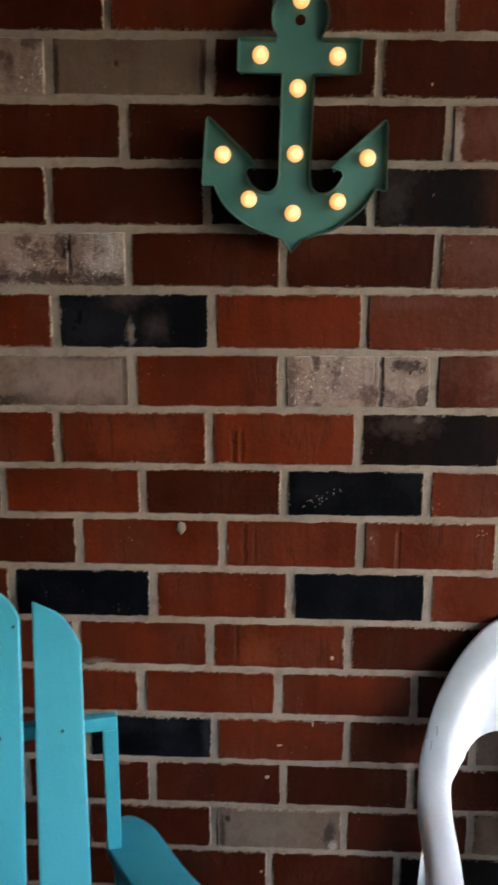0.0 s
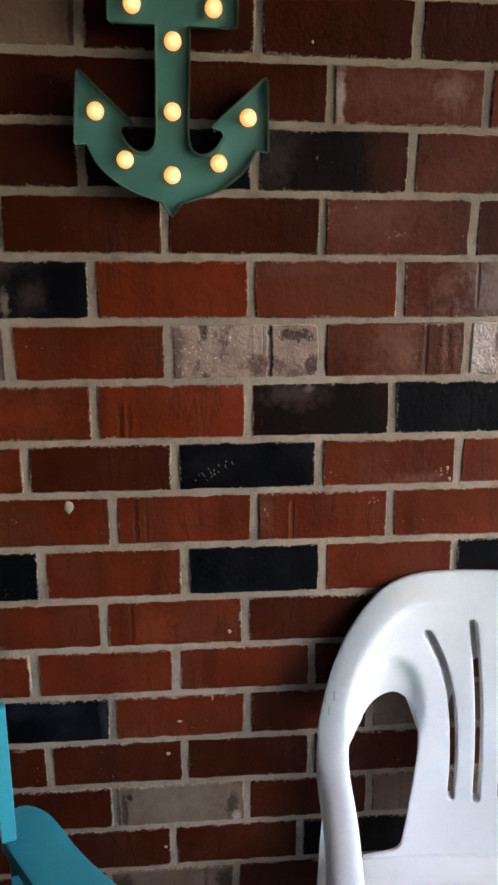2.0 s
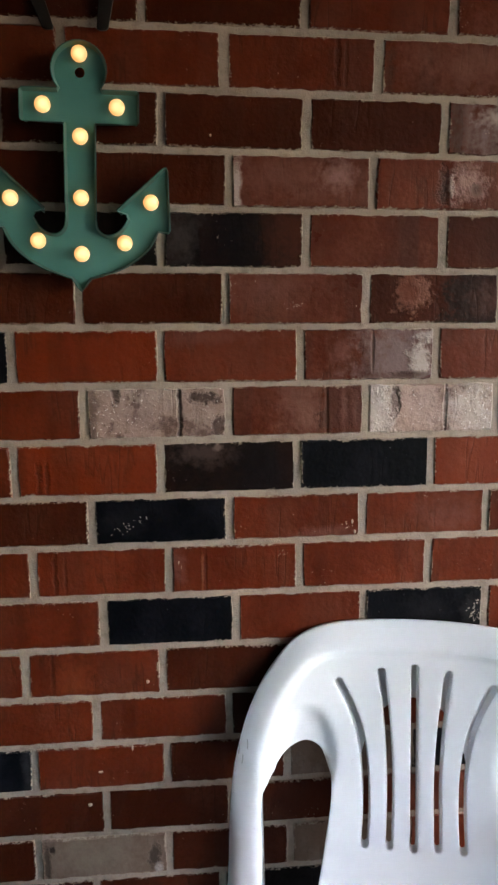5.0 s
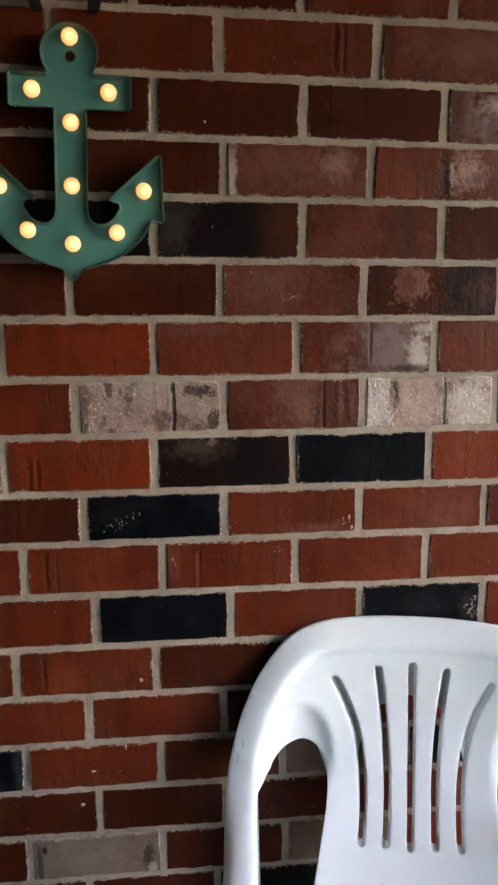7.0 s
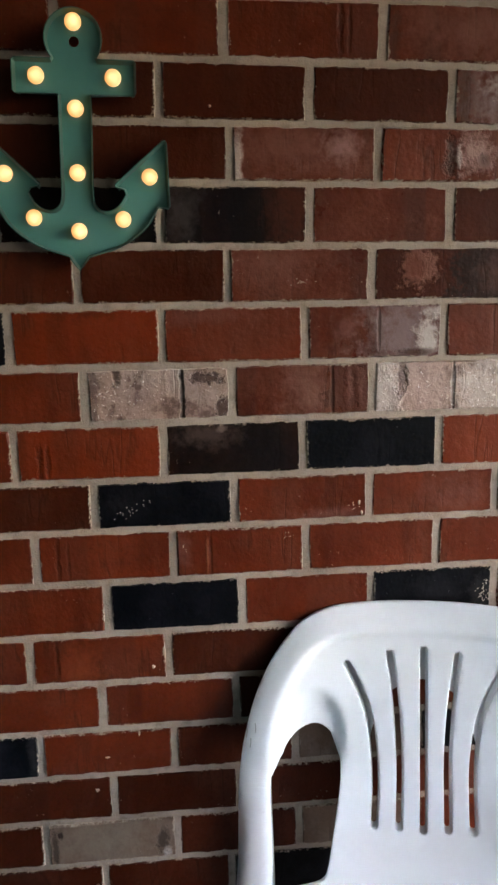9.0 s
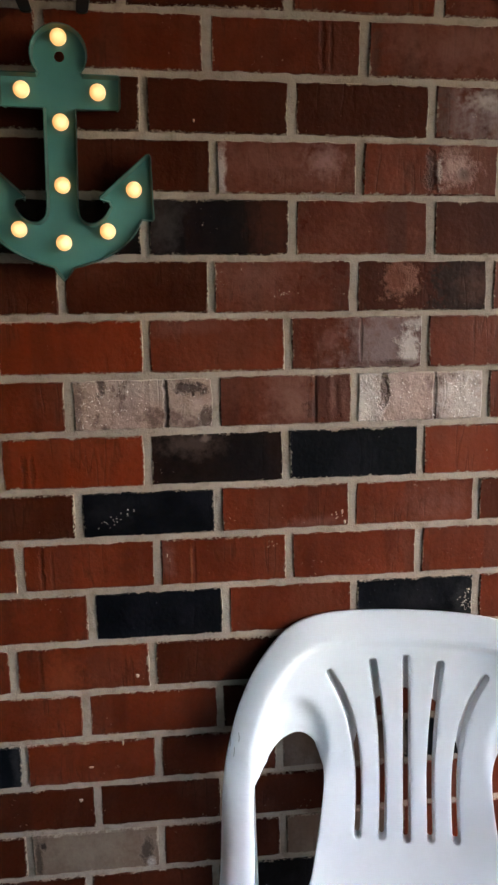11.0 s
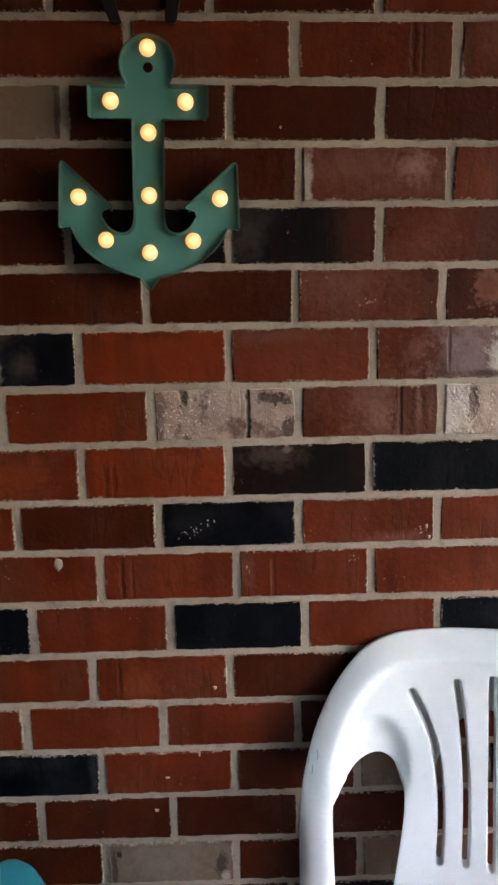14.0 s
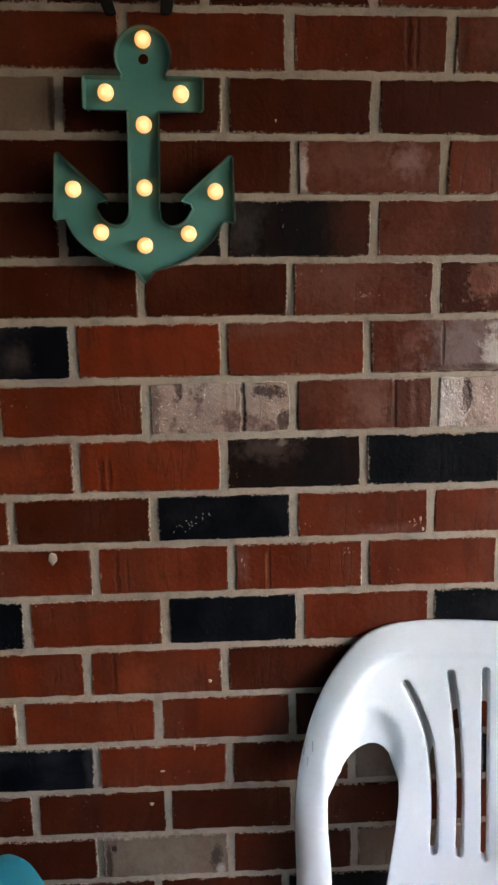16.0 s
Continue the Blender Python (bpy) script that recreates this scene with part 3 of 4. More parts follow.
floor = tagged(part("floor", box(X0 - 0.12, X1 + 0.12, Y1 - 0.12, 0.12, -0.1, 0.0), CONCRETE), "grey concrete porch floor", "floor", kind="structure")
ceiling = tagged(part("ceiling", box(X0 - 0.12, X1 + 0.12, Y1 - 0.12, 0.12, HEIGHT, HEIGHT + 0.1), CEILING), "unseen dark board ceiling, added to close the porch", "ceiling", kind="structure")
wall_with_opening("wall_east", "unseen board wall, added, with a wide opening that admits light", "x", X1, 0.12, Y1, 0.0, -2.15, -0.35, 0.75, 1.95)
wall_with_opening("wall_south", "unseen board wall, added, with an opening that admits light", "y", Y1, -0.12, X0, X1, 1.38, 1.98, 0.95, 1.78)
tagged(part("wall_west", box(X0 - 0.12, X0, Y1, 0, 0, HEIGHT), PLASTER), "unseen plain board wall, added to close the porch", "wall", kind="structure")
tagged(part("ground", box(-60, 60, -60, 60, -0.3, -0.12), CONCRETE), "unseen ground, added outside the porch", "ground", kind="structure")

# ---- anchor marquee sign ----


def anchor_outline():
    right = [(0.0, 0.1605)]
    for i in range(1, 12):
        a = radians(90 - i * 11.6)
        right.append((0.0355 * math.cos(a), 0.125 + 0.0355 * math.sin(a)))
    right += [(0.0290, 0.1010), (0.0740, 0.1010), (0.0765, 0.0985), (0.0765, 0.0625), (0.0740, 0.0600), (0.0205, 0.0600)]
    right += smooth_line([(0.0200, -0.062), (0.0225, -0.074), (0.0310, -0.0815), (0.0430, -0.0810), (0.0540, -0.0735), (0.0620, -0.0605)], 3)
    right += [(0.0600, -0.0545), (0.0490, -0.0515), (0.0475, -0.0490), (0.1090, 0.0060), (0.1125, 0.0070), (0.1145, 0.0040), (0.1185, -0.0740), (0.1165, -0.0775)]
    right += smooth_line([(0.1030, -0.0760), (0.0930, -0.0950), (0.0800, -0.1090), (0.0640, -0.1205), (0.0450, -0.1300), (0.0250, -0.1365), (0.0130, -0.1400)], 3)
    right += [(0.0060, -0.1500), (0.0, -0.1570)]
    return right + [(-x, z) for x, z in right[-2:0:-1]]


def anchor_sign(at, turn):
    """A tin tray in the shape of an anchor, with ten glowing bulbs."""
    sign = thing("anchor_light", "green tin anchor marquee light with ten glowing bulbs, on brick", "wall light", at)
    outline = anchor_outline()
    hole = [(0.0066 * math.cos(a), 0.1240 + 0.0066 * math.sin(a)) for a in np.linspace(0, 2 * math.pi, 17)[:-1]]
    spin = Matrix.Rotation(radians(turn), 4, "Y")
    stand = Matrix.Rotation(radians(90), 4, "X")
    n = len(outline)
    inward = []
    for i in range(n):
        d = np.array(outline[(i + 1) % n]) - np.array(outline[i - 1])
        d /= np.linalg.norm(d)
        inward.append(np.array((d[1], -d[0])))
    p = [np.array(q) for q in outline]
    back = plate([[tuple(q + w * 0.0016) for q, w in zip(p, inward)], hole], 0.0006, 0.0, 0.01)
    bmesh.ops.transform(back, matrix=spin @ Matrix.Translation((0, -0.0245, 0)) @ stand, verts=back.verts[:])
    part("face_plate", back, GREEN, sign)
    rim = bmesh.new()
    rows = []
    for q, w in zip(p, inward):
        ring = ((0.0050, -0.0120), (0.0018, -0.0245), (-0.0006, -0.0338), (-0.0010, -0.0345), (0.0003, -0.0345), (0.0028, -0.0245), (0.0060, -0.0120))
        rows.append([rim.verts.new(((q + w * k)[0], y, (q + w * k)[1])) for k, y in ring])
    for i in range(n):
        a, b = rows[i], rows[(i + 1) % n]
        for j in range(7):
            rim.faces.new((a[j], a[(j + 1) % 7], b[(j + 1) % 7], b[j]))
    bmesh.ops.recalc_face_normals(rim, faces=rim.faces[:])
    bmesh.ops.transform(rim, matrix=spin, verts=rim.verts[:])
    part("rim", rim, RIM, sign, "worn green raised tin rim, darkened for its shade", smooth=35)
    part("hanger", box(-0.012, 0.012, -0.0240, 0.0, 0.02, 0.05, 0.001), STEEL, sign, "dark steel hanging plate behind")
    for x, z in ((0, 0.146), (-0.048, 0.082), (0.048, 0.082), (0, 0.044), (0, -0.034), (-0.0925, -0.037), (0.0925, -0.037), (-0.0575, -0.091), (0.0575, -0.091), (0, -0.107)):
        c = spin @ Vector((x, -0.029, z))
        bm = bmesh.new()
        bmesh.ops.create_uvsphere(bm, u_segments=20, v_segments=12, radius=0.0104)
        bmesh.ops.transform(bm, matrix=Matrix.Translation(c) @ Matrix.Diagonal((1, 0.85, 1, 1)), verts=bm.verts[:])
        bulb = part("bulb", bm, BULB, sign, "glowing warm white bulb", smooth=80)
        ring = bmesh.new()
        bmesh.ops.create_cone(ring, cap_ends=True, segments=20, radius1=0.0075, radius2=0.0075, depth=0.01)
        bmesh.ops.transform(ring, matrix=Matrix.Translation(c + Vector((0, 0.006, 0))) @ stand, verts=ring.verts[:])
        part("socket", ring, GREEN, bulb)
    return sign


anchor_sign((0.003, 0, 1.5), 1.8)


def dark_prongs(at):
    """Two flat dark prongs on the bricks; the bar that joins them is added, unseen."""
    hook = thing("dark_prongs", "two slanting dark prongs on the bricks above the anchor, with an added bar", "hook", at)
    part("bar", box(-0.092, 0.066, -0.012, 0.0, 0.115, 0.140, 0.003), STEEL, hook)
    for x, slant in ((-0.036, -0.35), (0.034, 0.15)):
        prong = smooth_line([(x - 0.010, 0.116), (x - 0.0098, 0.05), (x - 0.008, 0.010), (x - 0.006, 0.0), (x + 0.006, 0.0), (x + 0.008, 0.010), (x + 0.0098, 0.05), (x + 0.010, 0.116)], 4)
        bm = plate([prong], 0.003, 0.001)
        for v in bm.verts:
            v.co = (v.co.x + slant * v.co.y, -0.005 + v.co.z - 0.10 * max(0.0, 0.03 - v.co.y), v.co.y)
        part("prong", bm, STEEL, hook)
    return hook


dark_prongs((0.003, -0.002, 1.682))

# ---- white stacking chair ----
BEND, LEAN_BACK = 0.8, 0.18
BACK_HALF = [(-0.280, 0.135), (-0.280, 0.30), (-0.280, 0.48), (-0.2765, 0.59), (-0.260, 0.685), (-0.239, 0.745), (-0.213, 0.788), (-0.180, 0.822), (-0.137, 0.839), (-0.078, 0.844), (0.0, 0.845)]
HOLE_HALF = [(-0.229, 0.135), (-0.230, 0.30), (-0.2305, 0.50), (-0.230, 0.59), (-0.2225, 0.614), (-0.199, 0.648), (-0.168, 0.665), (-0.144, 0.656), (-0.127, 0.627), (-0.124, 0.585), (-0.133, 0.515), (-0.139, 0.475), (-0.143, 0.453), (-0.149, 0.442), (-0.165, 0.4365), (-0.200, 0.434)]


def distance_to(line, p):
    best = 9.0
    for a, b in zip(line, line[1:]):
        a, b = np.array(a), np.array(b)
        t = max(0.0, min(1.0, float(np.dot(p - a, b - a) / np.dot(b - a, b - a))))
        best = min(best, float(np.linalg.norm(p - a - t * (b - a))))
    return best


def step(a, b, x):
    t = max(0.0, min(1.0, (x - a) / (b - a)))
    return t * t * (3 - 2 * t)


def back_forward(u, v):
    """How far the chair's back stands forward of its top line at lateral u and height v."""
    edge = smooth_line(BACK_HALF, 2)
    d = distance_to(edge, np.array((-abs(u), v)))
    if v < 0.75 and abs(u) > np.interp(v, [q[1] for q in BACK_HALF[:8]], [-q[0] for q in BACK_HALF[:8]]):
        d = -d
    f = (0.76 - v) * LEAN_BACK + BEND * u * u
    f -= 0.017 * (1 - min(1.0, d / 0.034)) ** 1.25
    wide = step(0.03, 0.12, abs(u))
    f -= 0.007 * step(0.036, 0.050, d) * (0.35 + 0.65 * wide) * step(0.56, 0.62, v)
    e = ((abs(u) - 0.163) / 0.050) ** 2 + ((v - 0.64) / 0.090) ** 2
    if e < 1 and v > 0.56:
        f -= 0.014 * step(0.0, 0.75, 1 - e) * step(0.57, 0.66, v)
    return f


ARM_FROM, ARM_AT = 0.655, 0.2545


def arm_angle(s):
    """The arm's slope from hanging straight down (0) to level (90 degrees) at s metres along it."""
    return radians(10 + 79 * step(0.0, 0.125, s) - 75 * step(0.43, 0.52, s))


ARM_PATH = [(0.0, 0.0)]
for _i in range(520):
    _a = arm_angle(_i * 0.001)
    ARM_PATH.append((ARM_PATH[-1][0] + 0.001 * math.sin(_a), ARM_PATH[-1][1] - 0.001 * math.cos(_a)))


def arm_point(u, s, w):
    """A point of the arm: lateral u, s metres along it, w off its middle sheet."""
    f, dz = ARM_PATH[min(519, max(0, int(s * 1000)))]
    a = arm_angle(s)
    lift = (back_forward(u, ARM_FROM) - back_forward(ARM_AT, ARM_FROM)) * (1 - step(0.0, 0.22, s))
    lift -= 0.008 * step(0.02, 0.12, s) * (abs(abs(u) - ARM_AT) / 0.0255) ** 4
    lift += w
    x = abs(u) - 0.10 * (abs(u) - ARM_AT) * step(0.02, 0.25, s) - 0.007 * step(0.0, 0.22, s) - 0.12 * f + 0.14 * f * f
    fw = back_forward(ARM_AT, ARM_FROM) + f + math.cos(a) * lift
    return (math.copysign(x, u), -fw, ARM_FROM + dz + math.sin(a) * lift)


def stacking_chair(at, turn):
    """One-piece moulded chair: local x across, -y forward, z up."""
    chair = thing("plastic_chair", "white moulded plastic stacking armchair with a slotted back, scuffed", "chair", at, turn)
    left = smooth_line(BACK_HALF, 4)
    hole = smooth_line(HOLE_HALF, 4)
    half = [(0.0, 0.428), (-0.200, 0.428)] + hole[::-1] + left
    outline = half + [(-u, v) for u, v in half[-2:0:-1]]
    slots = [
        [(-0.114, 0.757), (-0.096, 0.722), (-0.081, 0.680), (-0.073, 0.625), (-0.071, 0.570), (-0.073, 0.518)],
        [(-0.050, 0.773), (-0.044, 0.730), (-0.038, 0.670), (-0.035, 0.600), (-0.036, 0.516)],
    ]
    lines = slots + [[(-u, v) for u, v in s] for s in slots] + [[(0, 0.779), (0, 0.70), (0, 0.60), (0, 0.513)]]
    bm = plate([outline] + [capsule(smooth_line(s, 4), 0.0058) for s in lines], 0.0036, 0.0014, 0.0065)
    for v in bm.verts:
        u, h, w = v.co
        if abs(u) > 0.208 and h < ARM_FROM:
            v.co = arm_point(u, ARM_FROM - h, w)
        else:
            v.co = (u, -back_forward(u, h) - w, h)
    part("backrest", bm, WHITE, chair, smooth=50)

    # turned-in walls round the slots
    for line in lines:
        outer, inner, deep = (capsule(smooth_line(line, 4), k) for k in (0.0070, 0.0057, 0.0038))
        bm = bmesh.new()
        rows = []
        for (xo, zo), (xi, zi), (xd, zd) in zip(outer, inner, deep):
            yo, yi = -back_forward(xo, zo), -back_forward(xi, zi)
            rows.append([bm.verts.new(q) for q in ((xo, yo + 0.002, zo), (xo, yo + 0.013, zo), (xd, yi + 0.013, zd), (xi, yi + 0.002, zi))])
        for a, b in zip(rows, rows[1:] + rows[:1]):
            for k in range(4):
                bm.faces.new((a[k], a[(k + 1) % 4], b[(k + 1) % 4], b[k]))
        bmesh.ops.recalc_face_normals(bm, faces=bm.faces[:])
        part("slot_wall", bm, WHITE, chair, smooth=40)
    # the flange that hangs behind the top of the back
    arch = smooth_line([(-0.098, 0.54), (-0.086, 0.60), (-0.072, 0.66), (-0.045, 0.708), (0.0, 0.726)], 4)
    ring = arch + [(-u, v) for u, v in arch[-2::-1]] + [(0.16, 0.69), (0.17, 0.75), (0.145, 0.805), (0.09, 0.832), (0.0, 0.836), (-0.09, 0.832), (-0.145, 0.805), (-0.17, 0.75), (-0.16, 0.69)]
    bm = plate([ring], 0.0015, 0.0, 0.02)
    for v in bm.verts:
        u, h, w = v.co
        d = min(1.0, distance_to(BACK_HALF[3:], np.array((-abs(u), h))) / 0.07)
        v.co = (u, -back_forward(u, h) + 0.006 + 0.015 * d - w, h)
    part("back_flange", bm, WHITE, chair, smooth=50)

    # seat: a dished sheet that runs forward from the foot of the back
    def seat_at(u, s):
        fw = 0.0595 + s + BEND * u * u * max(0.0, 1 - s / 0.2)
        z = 0.429 - 0.016 * step(0.0, 0.05, s) - 0.012 * math.sin(math.pi * min(1.0, s / 0.40)) + 0.25 * u * u * step(0.0, 0.15, s)
        z -= 0.035 * step(0.38, 0.44, s)
        return Vector((u, -fw, z))
    wide = smooth_line([(-0.203, 0.0), (-0.205, 0.1), (-0.222, 0.25), (-0.225, 0.36), (-0.20, 0.43), (-0.10, 0.45), (0.0, 0.452)], 3)
    ring = wide + [(-u, s) for u, s in wide[-2::-1]]
    seat_slots = [[(u, 0.055 + 0.3 * abs(u) * 0.2), (u * 1.12, 0.17), (u * 1.2, 0.30)] for u in (-0.12, -0.04, 0.04, 0.12)]
    bm = plate([ring] + [capsule(s, 0.0058) for s in seat_slots], 0.0024, 0.001, 0.02)
    for v in bm.verts:
        u, s, w = v.co
        v.co = seat_at(u, s) + Vector((0, 0, w))
    part("seat", bm, WHITE, chair, smooth=50)

    def channel(path, widths, sag):
        """A bar of shallow channel section along a path of centre points, its width across the second direction."""
        bm = bmesh.new()
        rows = []
        for i, (c, wdt) in enumerate(zip(path, widths)):
            c = Vector(c)
            d = (Vector(path[min(i + 1, len(path) - 1)]) - Vector(path[max(i - 1, 0)])).normalized()
            side = Vector((1, 0, 0)) - d * d.x
            side.normalize()
            up = d.cross(side)
            row = []
            for k in range(9):
                a = -1 + k / 4
                row.append(bm.verts.new(c + side * (a * wdt / 2) - up * (sag * abs(a) ** 4)))
            for k in range(8, -1, -1):
                a = -1 + k / 4
                row.append(bm.verts.new(c + side * (a * (wdt / 2 - 0.003)) - up * (sag * abs(a) ** 4 + 0.004)))
            rows.append(row)
        for a, b in zip(rows, rows[1:]):
            for k in range(18):
                bm.faces.new((a[k], a[(k + 1) % 18], b[(k + 1) % 18], b[k]))
        bm.faces.new(rows[0])
        bm.faces.new(rows[-1][::-1])
        bmesh.ops.recalc_face_normals(bm, faces=bm.faces[:])
        return bm

    for sgn in (-1, 1):
        end = Vector(arm_point(sgn * ARM_AT, 0.519, 0.0))
        front = [(end.x + sgn * 0.035 * t, end.y - 0.03 * t, (end.z + 0.02) * (1 - t)) for t in (0, 0.1, 0.3, 0.6, 1.0)]
        part("front_leg", channel(front, [0.062, 0.058, 0.052, 0.046, 0.040], 0.018), WHITE, chair, smooth=50)
        rear = [(sgn * (ARM_AT - 0.014 + 0.014 * t), -0.036 + 0.010 * t, 0.600 * (1 - t)) for t in (0, 0.1, 0.3, 0.6, 1.0)]
        part("rear_leg", channel(rear, [0.026, 0.030, 0.040, 0.044, 0.040], -0.016), WHITE, chair, smooth=50)
        rail = [(sgn * (0.19 + 0.008 * i), -0.14 - 0.08 * i, 0.395 - 0.002 * i) for i in range(5)]
        part("side_rail", channel(rail, [0.02] * 5, 0.02), WHITE, chair, smooth=50)
    # scuffs on the upright
    for u, v, a in ((-0.262, 0.668, 12), (-0.249, 0.676, -8), (-0.256, 0.655, 20)):
        bm = plate([capsule([(0, -0.006), (0.0007, 0.0), (0, 0.006)], 0.0007)], 0.0002, 0.0)
        for q in bm.verts:
            uu, vv = u + q.co.x + 0.25 * q.co.y * math.sin(radians(a)), v + q.co.y
            q.co = (uu, -back_forward(uu, vv) - 0.0040 - q.co.z, vv)
        part("scuff", bm, SCUFF, chair, "short dark scuff")
    return chair


stacking_chair((0.47, -0.0492, 0.0), -12.1)

# ---- teal slatted garden chair ----


def garden_chair(at, turn):
    """Slatted low chair. Local x across, -y forward; the foot of the back is ahead of its top."""
    chair = thing("garden_chair", "turquoise painted wooden slatted garden armchair with a fan back", "chair", at, turn)
    slope = math.tan(radians(26))
    def on_back(x, z, off):
        """A point of the back's plane (off: towards the front) at lateral x and height z."""
        n = Vector((0, -math.cos(radians(26)), math.sin(radians(26))))
        return Vector((x, -(0.745 - z) * slope, z)) + n * off
    pitch, half = 0.0755, 0.0302
    for i in range(-2, 3):
        c = i * pitch
        top = []
        for k in range(9):
            x = -half + 2 * half * k / 8
            w = abs(c + x)
            z = 0.915 - w * w / 0.57
            r = min(half - x, 9) if i >= 0 else min(half + x, 9)
            if i != 0 and r < 0.03:
                z -= 0.8 * (0.03 - r) ** 2 / 0.03
            top.append((x, z))
        outline = [(-half, 0.30), (half, 0.30)] + top[::-1]
        bm = plate([outline], 0.009, 0.0028)
        for v in bm.verts:
            x, z, w = v.co
            v.co = on_back(c + x, z, 0.009 + w)
        slat = part("back_slat", bm, TEAL, chair)
        for z in (0.742, 0.862, 0.42) if abs(i) < 2 else (0.742, 0.42):
            bm = bmesh.new()
            bmesh.ops.create_cone(bm, cap_ends=True, segments=12, radius1=0.0026, radius2=0.0023, depth=0.002)
            turn_to = Vector((0, -math.cos(radians(26)), math.sin(radians(26)))).to_track_quat("Z", "Y").to_matrix().to_4x4()
            bmesh.ops.transform(bm, matrix=Matrix.Translation(on_back(c + (0.003 if z < 0.8 else 0.022), z, 0.0182)) @ turn_to, verts=bm.verts[:])
            part("screw", bm, SCREW, slat, "dark teal screw head")
    # braces behind the slats and the uprights that carry the upper one
    part("upper_brace", box(-0.223, 0.223, 0.0, 0.015, 0.731, 0.750, 0.002), TEAL, chair)
    part("lower_brace", box(-0.22, 0.22, -0.175, -0.14, 0.37, 0.43, 0.002), TEAL, chair)
    for sgn in (-1, 1):
        part("upright", box(*sorted((sgn * 0.204, sgn * 0.223)), 0.001, 0.036, 0.553, 0.731, 0.0015), TEAL, chair)
        part("lower_upright", box(*sorted((sgn * 0.212, sgn * 0.232)), -0.035, 0.035, 0.10, 0.531, 0.0015), TEAL, chair)
        # arm: narrow behind, wide and rounded in front
        inner = smooth_line([(0.203, 0.012), (0.236, -0.080), (0.275, -0.187), (0.325, -0.33), (0.365, -0.47)], 4)
        outer = smooth_line([(0.505, -0.53), (0.510, -0.45), (0.470, -0.345), (0.392, -0.216), (0.330, -0.11), (0.299, -0.047), (0.277, 0.015), (0.262, 0.045), (0.238, 0.066), (0.215, 0.060), (0.203, 0.040)], 4)
        ring = [(sgn * x, y) for x, y in inner + smooth_line([(0.383, -0.535), (0.415, -0.56), (0.452, -0.557)], 3) + outer]
        bm = plate([ring], 0.011, 0.0025, 0.05)
        for v in bm.verts:
            x, y, w = v.co
            v.co = (x, y, 0.542 + w)
        part("armrest", bm, TEAL, chair, smooth=40)
        part("front_leg", box(*sorted((sgn * 0.345, sgn * 0.365)), -0.45, -0.36, 0.0, 0.531, 0.002), TEAL, chair)
        # stringer: runs from the front edge of the seat down to the floor behind
        line = [(-0.54, 0.27), (-0.50, 0.37), (-0.44, 0.385), (0.0, 0.20), (0.30, 0.02), (0.30, 0.0), (0.20, 0.0), (-0.06, 0.13), (-0.45, 0.27)]
        bm = plate([line], 0.01, 0.0015)
        for v in bm.verts:
            y, z, w = v.co
            v.co = (sgn * 0.244 + w, y * 0.8 - 0.05, z)
        part("stringer", bm, TEAL, chair)
    for i in range(6):
        y = -0.47 + 0.062 * i
        part("seat_slat", box(-0.233, 0.233, y, y + 0.055, 0.375 - 0.024 * i, 0.393 - 0.024 * i, 0.002), TEAL, chair)
    return chair


garden_chair((-0.437, -0.222, 0.0), 16.0)

# ---- mortar splashes on the bricks ----


def splash(x, z, w, h, tone):
    bm = bmesh.new()
    bmesh.ops.create_icosphere(bm, subdivisions=2, radius=1.0)
    for v in bm.verts:
        k = 1 + 0.35 * noise.noise(v.co * 2 + Vector((x * 50, z * 50, 0)))
        v.co = (x + v.co.x * w * k, v.co.y * (0.0016 if tone else 0.0008), z + v.co.z * h * k - (0.35 * h if abs(v.co.x) < 0.4 and v.co.z < -0.5 else 0))
    part("mortar_splash", bm, SPLASH if tone else STAIN, wall_north, "dried mortar splash", smooth=60)


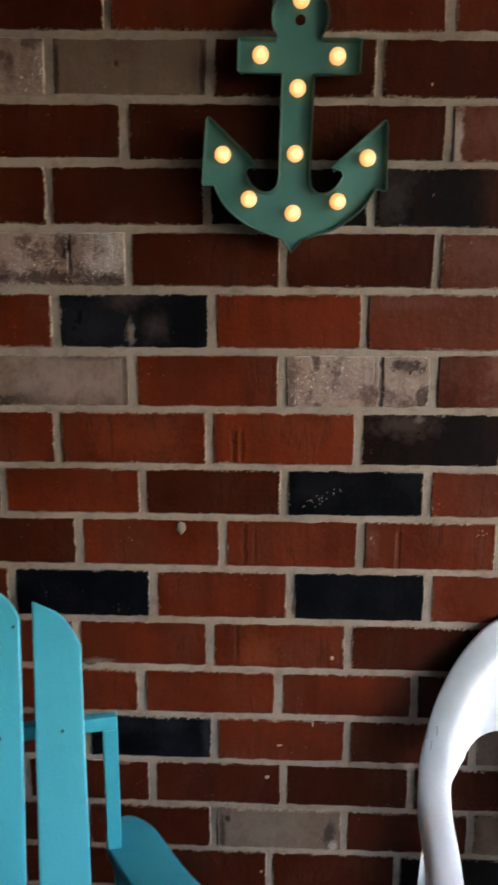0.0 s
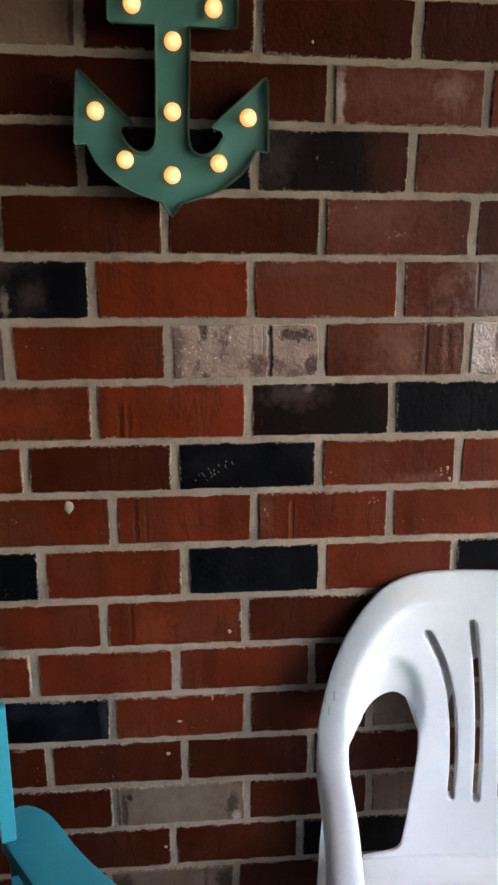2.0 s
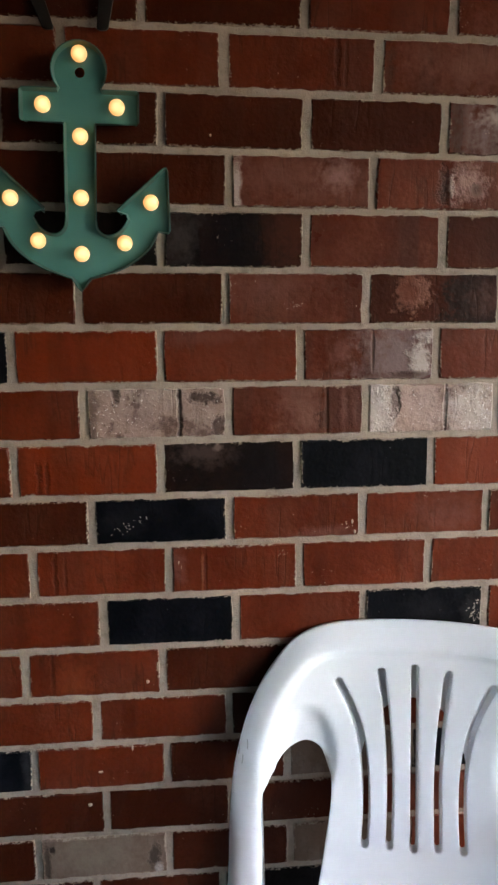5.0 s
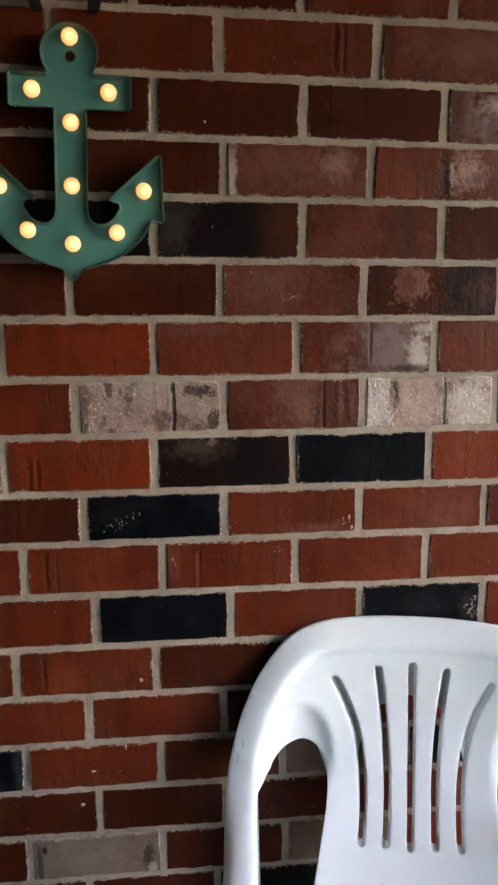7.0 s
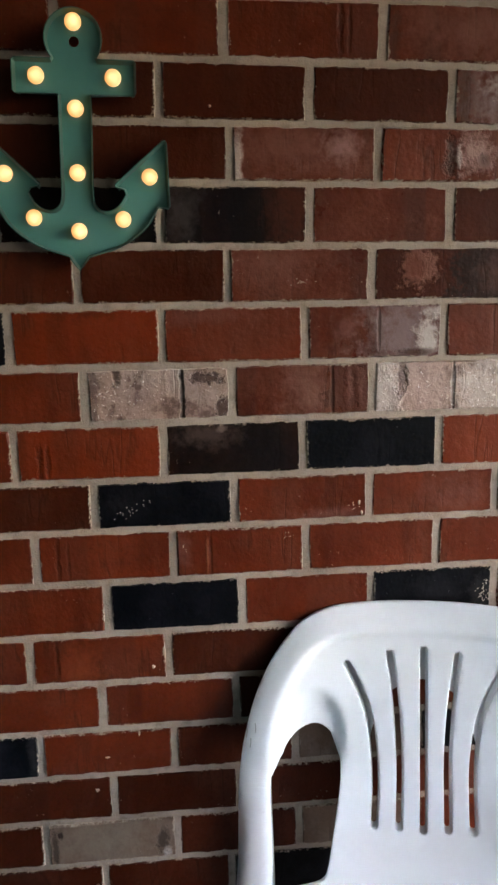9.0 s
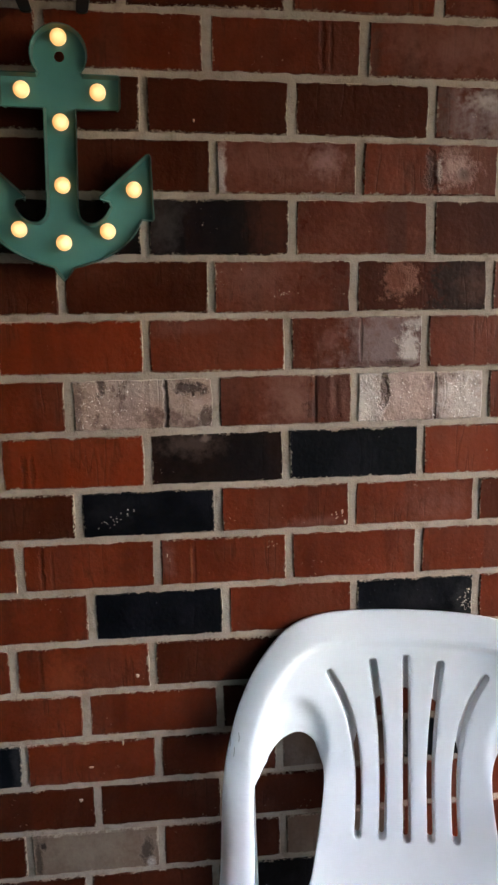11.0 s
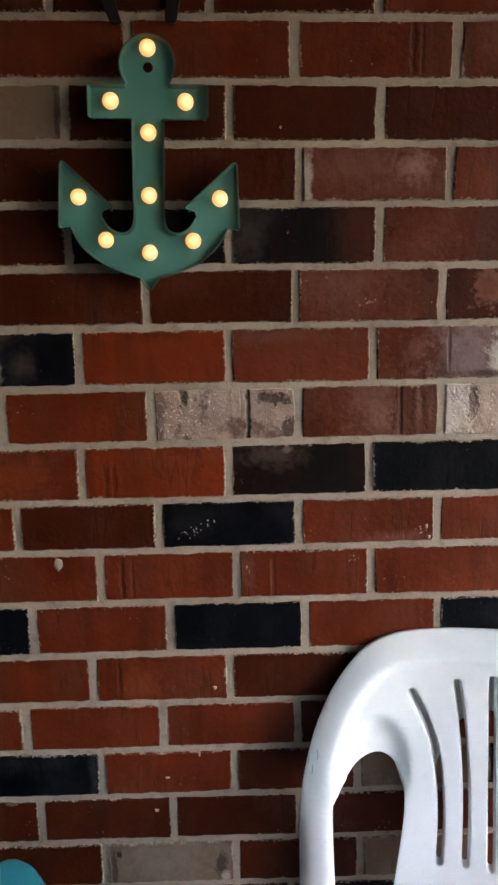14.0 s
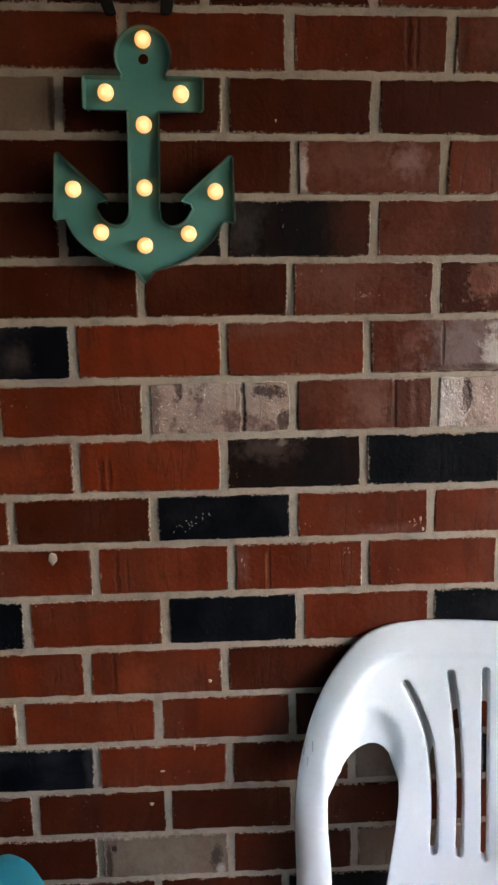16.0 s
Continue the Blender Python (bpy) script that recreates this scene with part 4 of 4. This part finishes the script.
STAIN = paint_material("faded_mortar", (0.15, 0.082, 0.060), (0.11, 0.058, 0.041), 0.8)
SPLASH = paint_material("pale_mortar", (0.43, 0.35, 0.29), (0.32, 0.25, 0.20), 0.85)
for _x, _z, _w, _h in (
    (-0.157, 0.957, 0.0065, 0.009), (0.237, 1.180, 0.0065, 0.0055), (0.066, 0.7565, 0.0028, 0.0028), (-0.0115, 0.610, 0.005, 0.0018),
    (-0.030, 0.5545, 0.0032, 0.0026), 
    (0.039, 0.647, 0.002, 0.004), (-0.039, 0.386, 0.004, 0.003), (-0.300, 0.740, 0.010, 0.003), (-0.280, 0.722, 0.006, 0.002),
    (-0.254, 0.571, 0.010, 0.0022), (0.382, 1.000, 0.002, 0.004), (0.386, 0.984, 0.0022, 0.003), (0.177, 1.554, 0.0018, 0.002),
):
    splash(_x, _z, _w, _h, abs(_x - 0.237) > 0.001 and abs(_x + 0.28) > 0.03)


def flecks(x, z, w, h, tilt, count, size, seed):
    """A spatter of tiny mortar crumbs on one brick."""
    rng = random.Random(seed)
    bm = bmesh.new()
    for _ in range(count):
        u, v = rng.gauss(0, 0.45), rng.gauss(0, 0.45)
        r = size * rng.uniform(0.4, 1.2)
        m = Matrix.Translation((x + u * w, -0.0004, z + v * h + tilt * u * w)) @ Matrix.Rotation(rng.uniform(0, 3), 4, "Y") @ Matrix.Diagonal((r * rng.uniform(0.8, 2.0), 0.0011, r, 1))
        bmesh.ops.create_icosphere(bm, subdivisions=1, radius=1.0, matrix=m)
    tagged(part("mortar_flecks", bm, SPLASH, wall_north, "tiny dried mortar crumbs", smooth=60), kind="stuff")


flecks(0.045, 1.004, 0.032, 0.010, 0.35, 24, 0.0008, 1)
flecks(0.578, 0.848, 0.012, 0.020, 0.0, 34, 0.0012, 2)
flecks(0.270, 0.952, 0.014, 0.012, 0.0, 6, 0.0009, 3)
flecks(0.376, 0.990, 0.012, 0.010, 0.0, 8, 0.0009, 4)
flecks(0.296, 1.324, 0.024, 0.010, 0.0, 12, 0.0009, 5)
flecks(0.120, 0.952, 0.008, 0.020, 0.0, 8, 0.0010, 6)
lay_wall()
tagged(part("brickwork", far_bricks, [BRICKS[k] for k in KINDS], wall_north), kind="stuff")
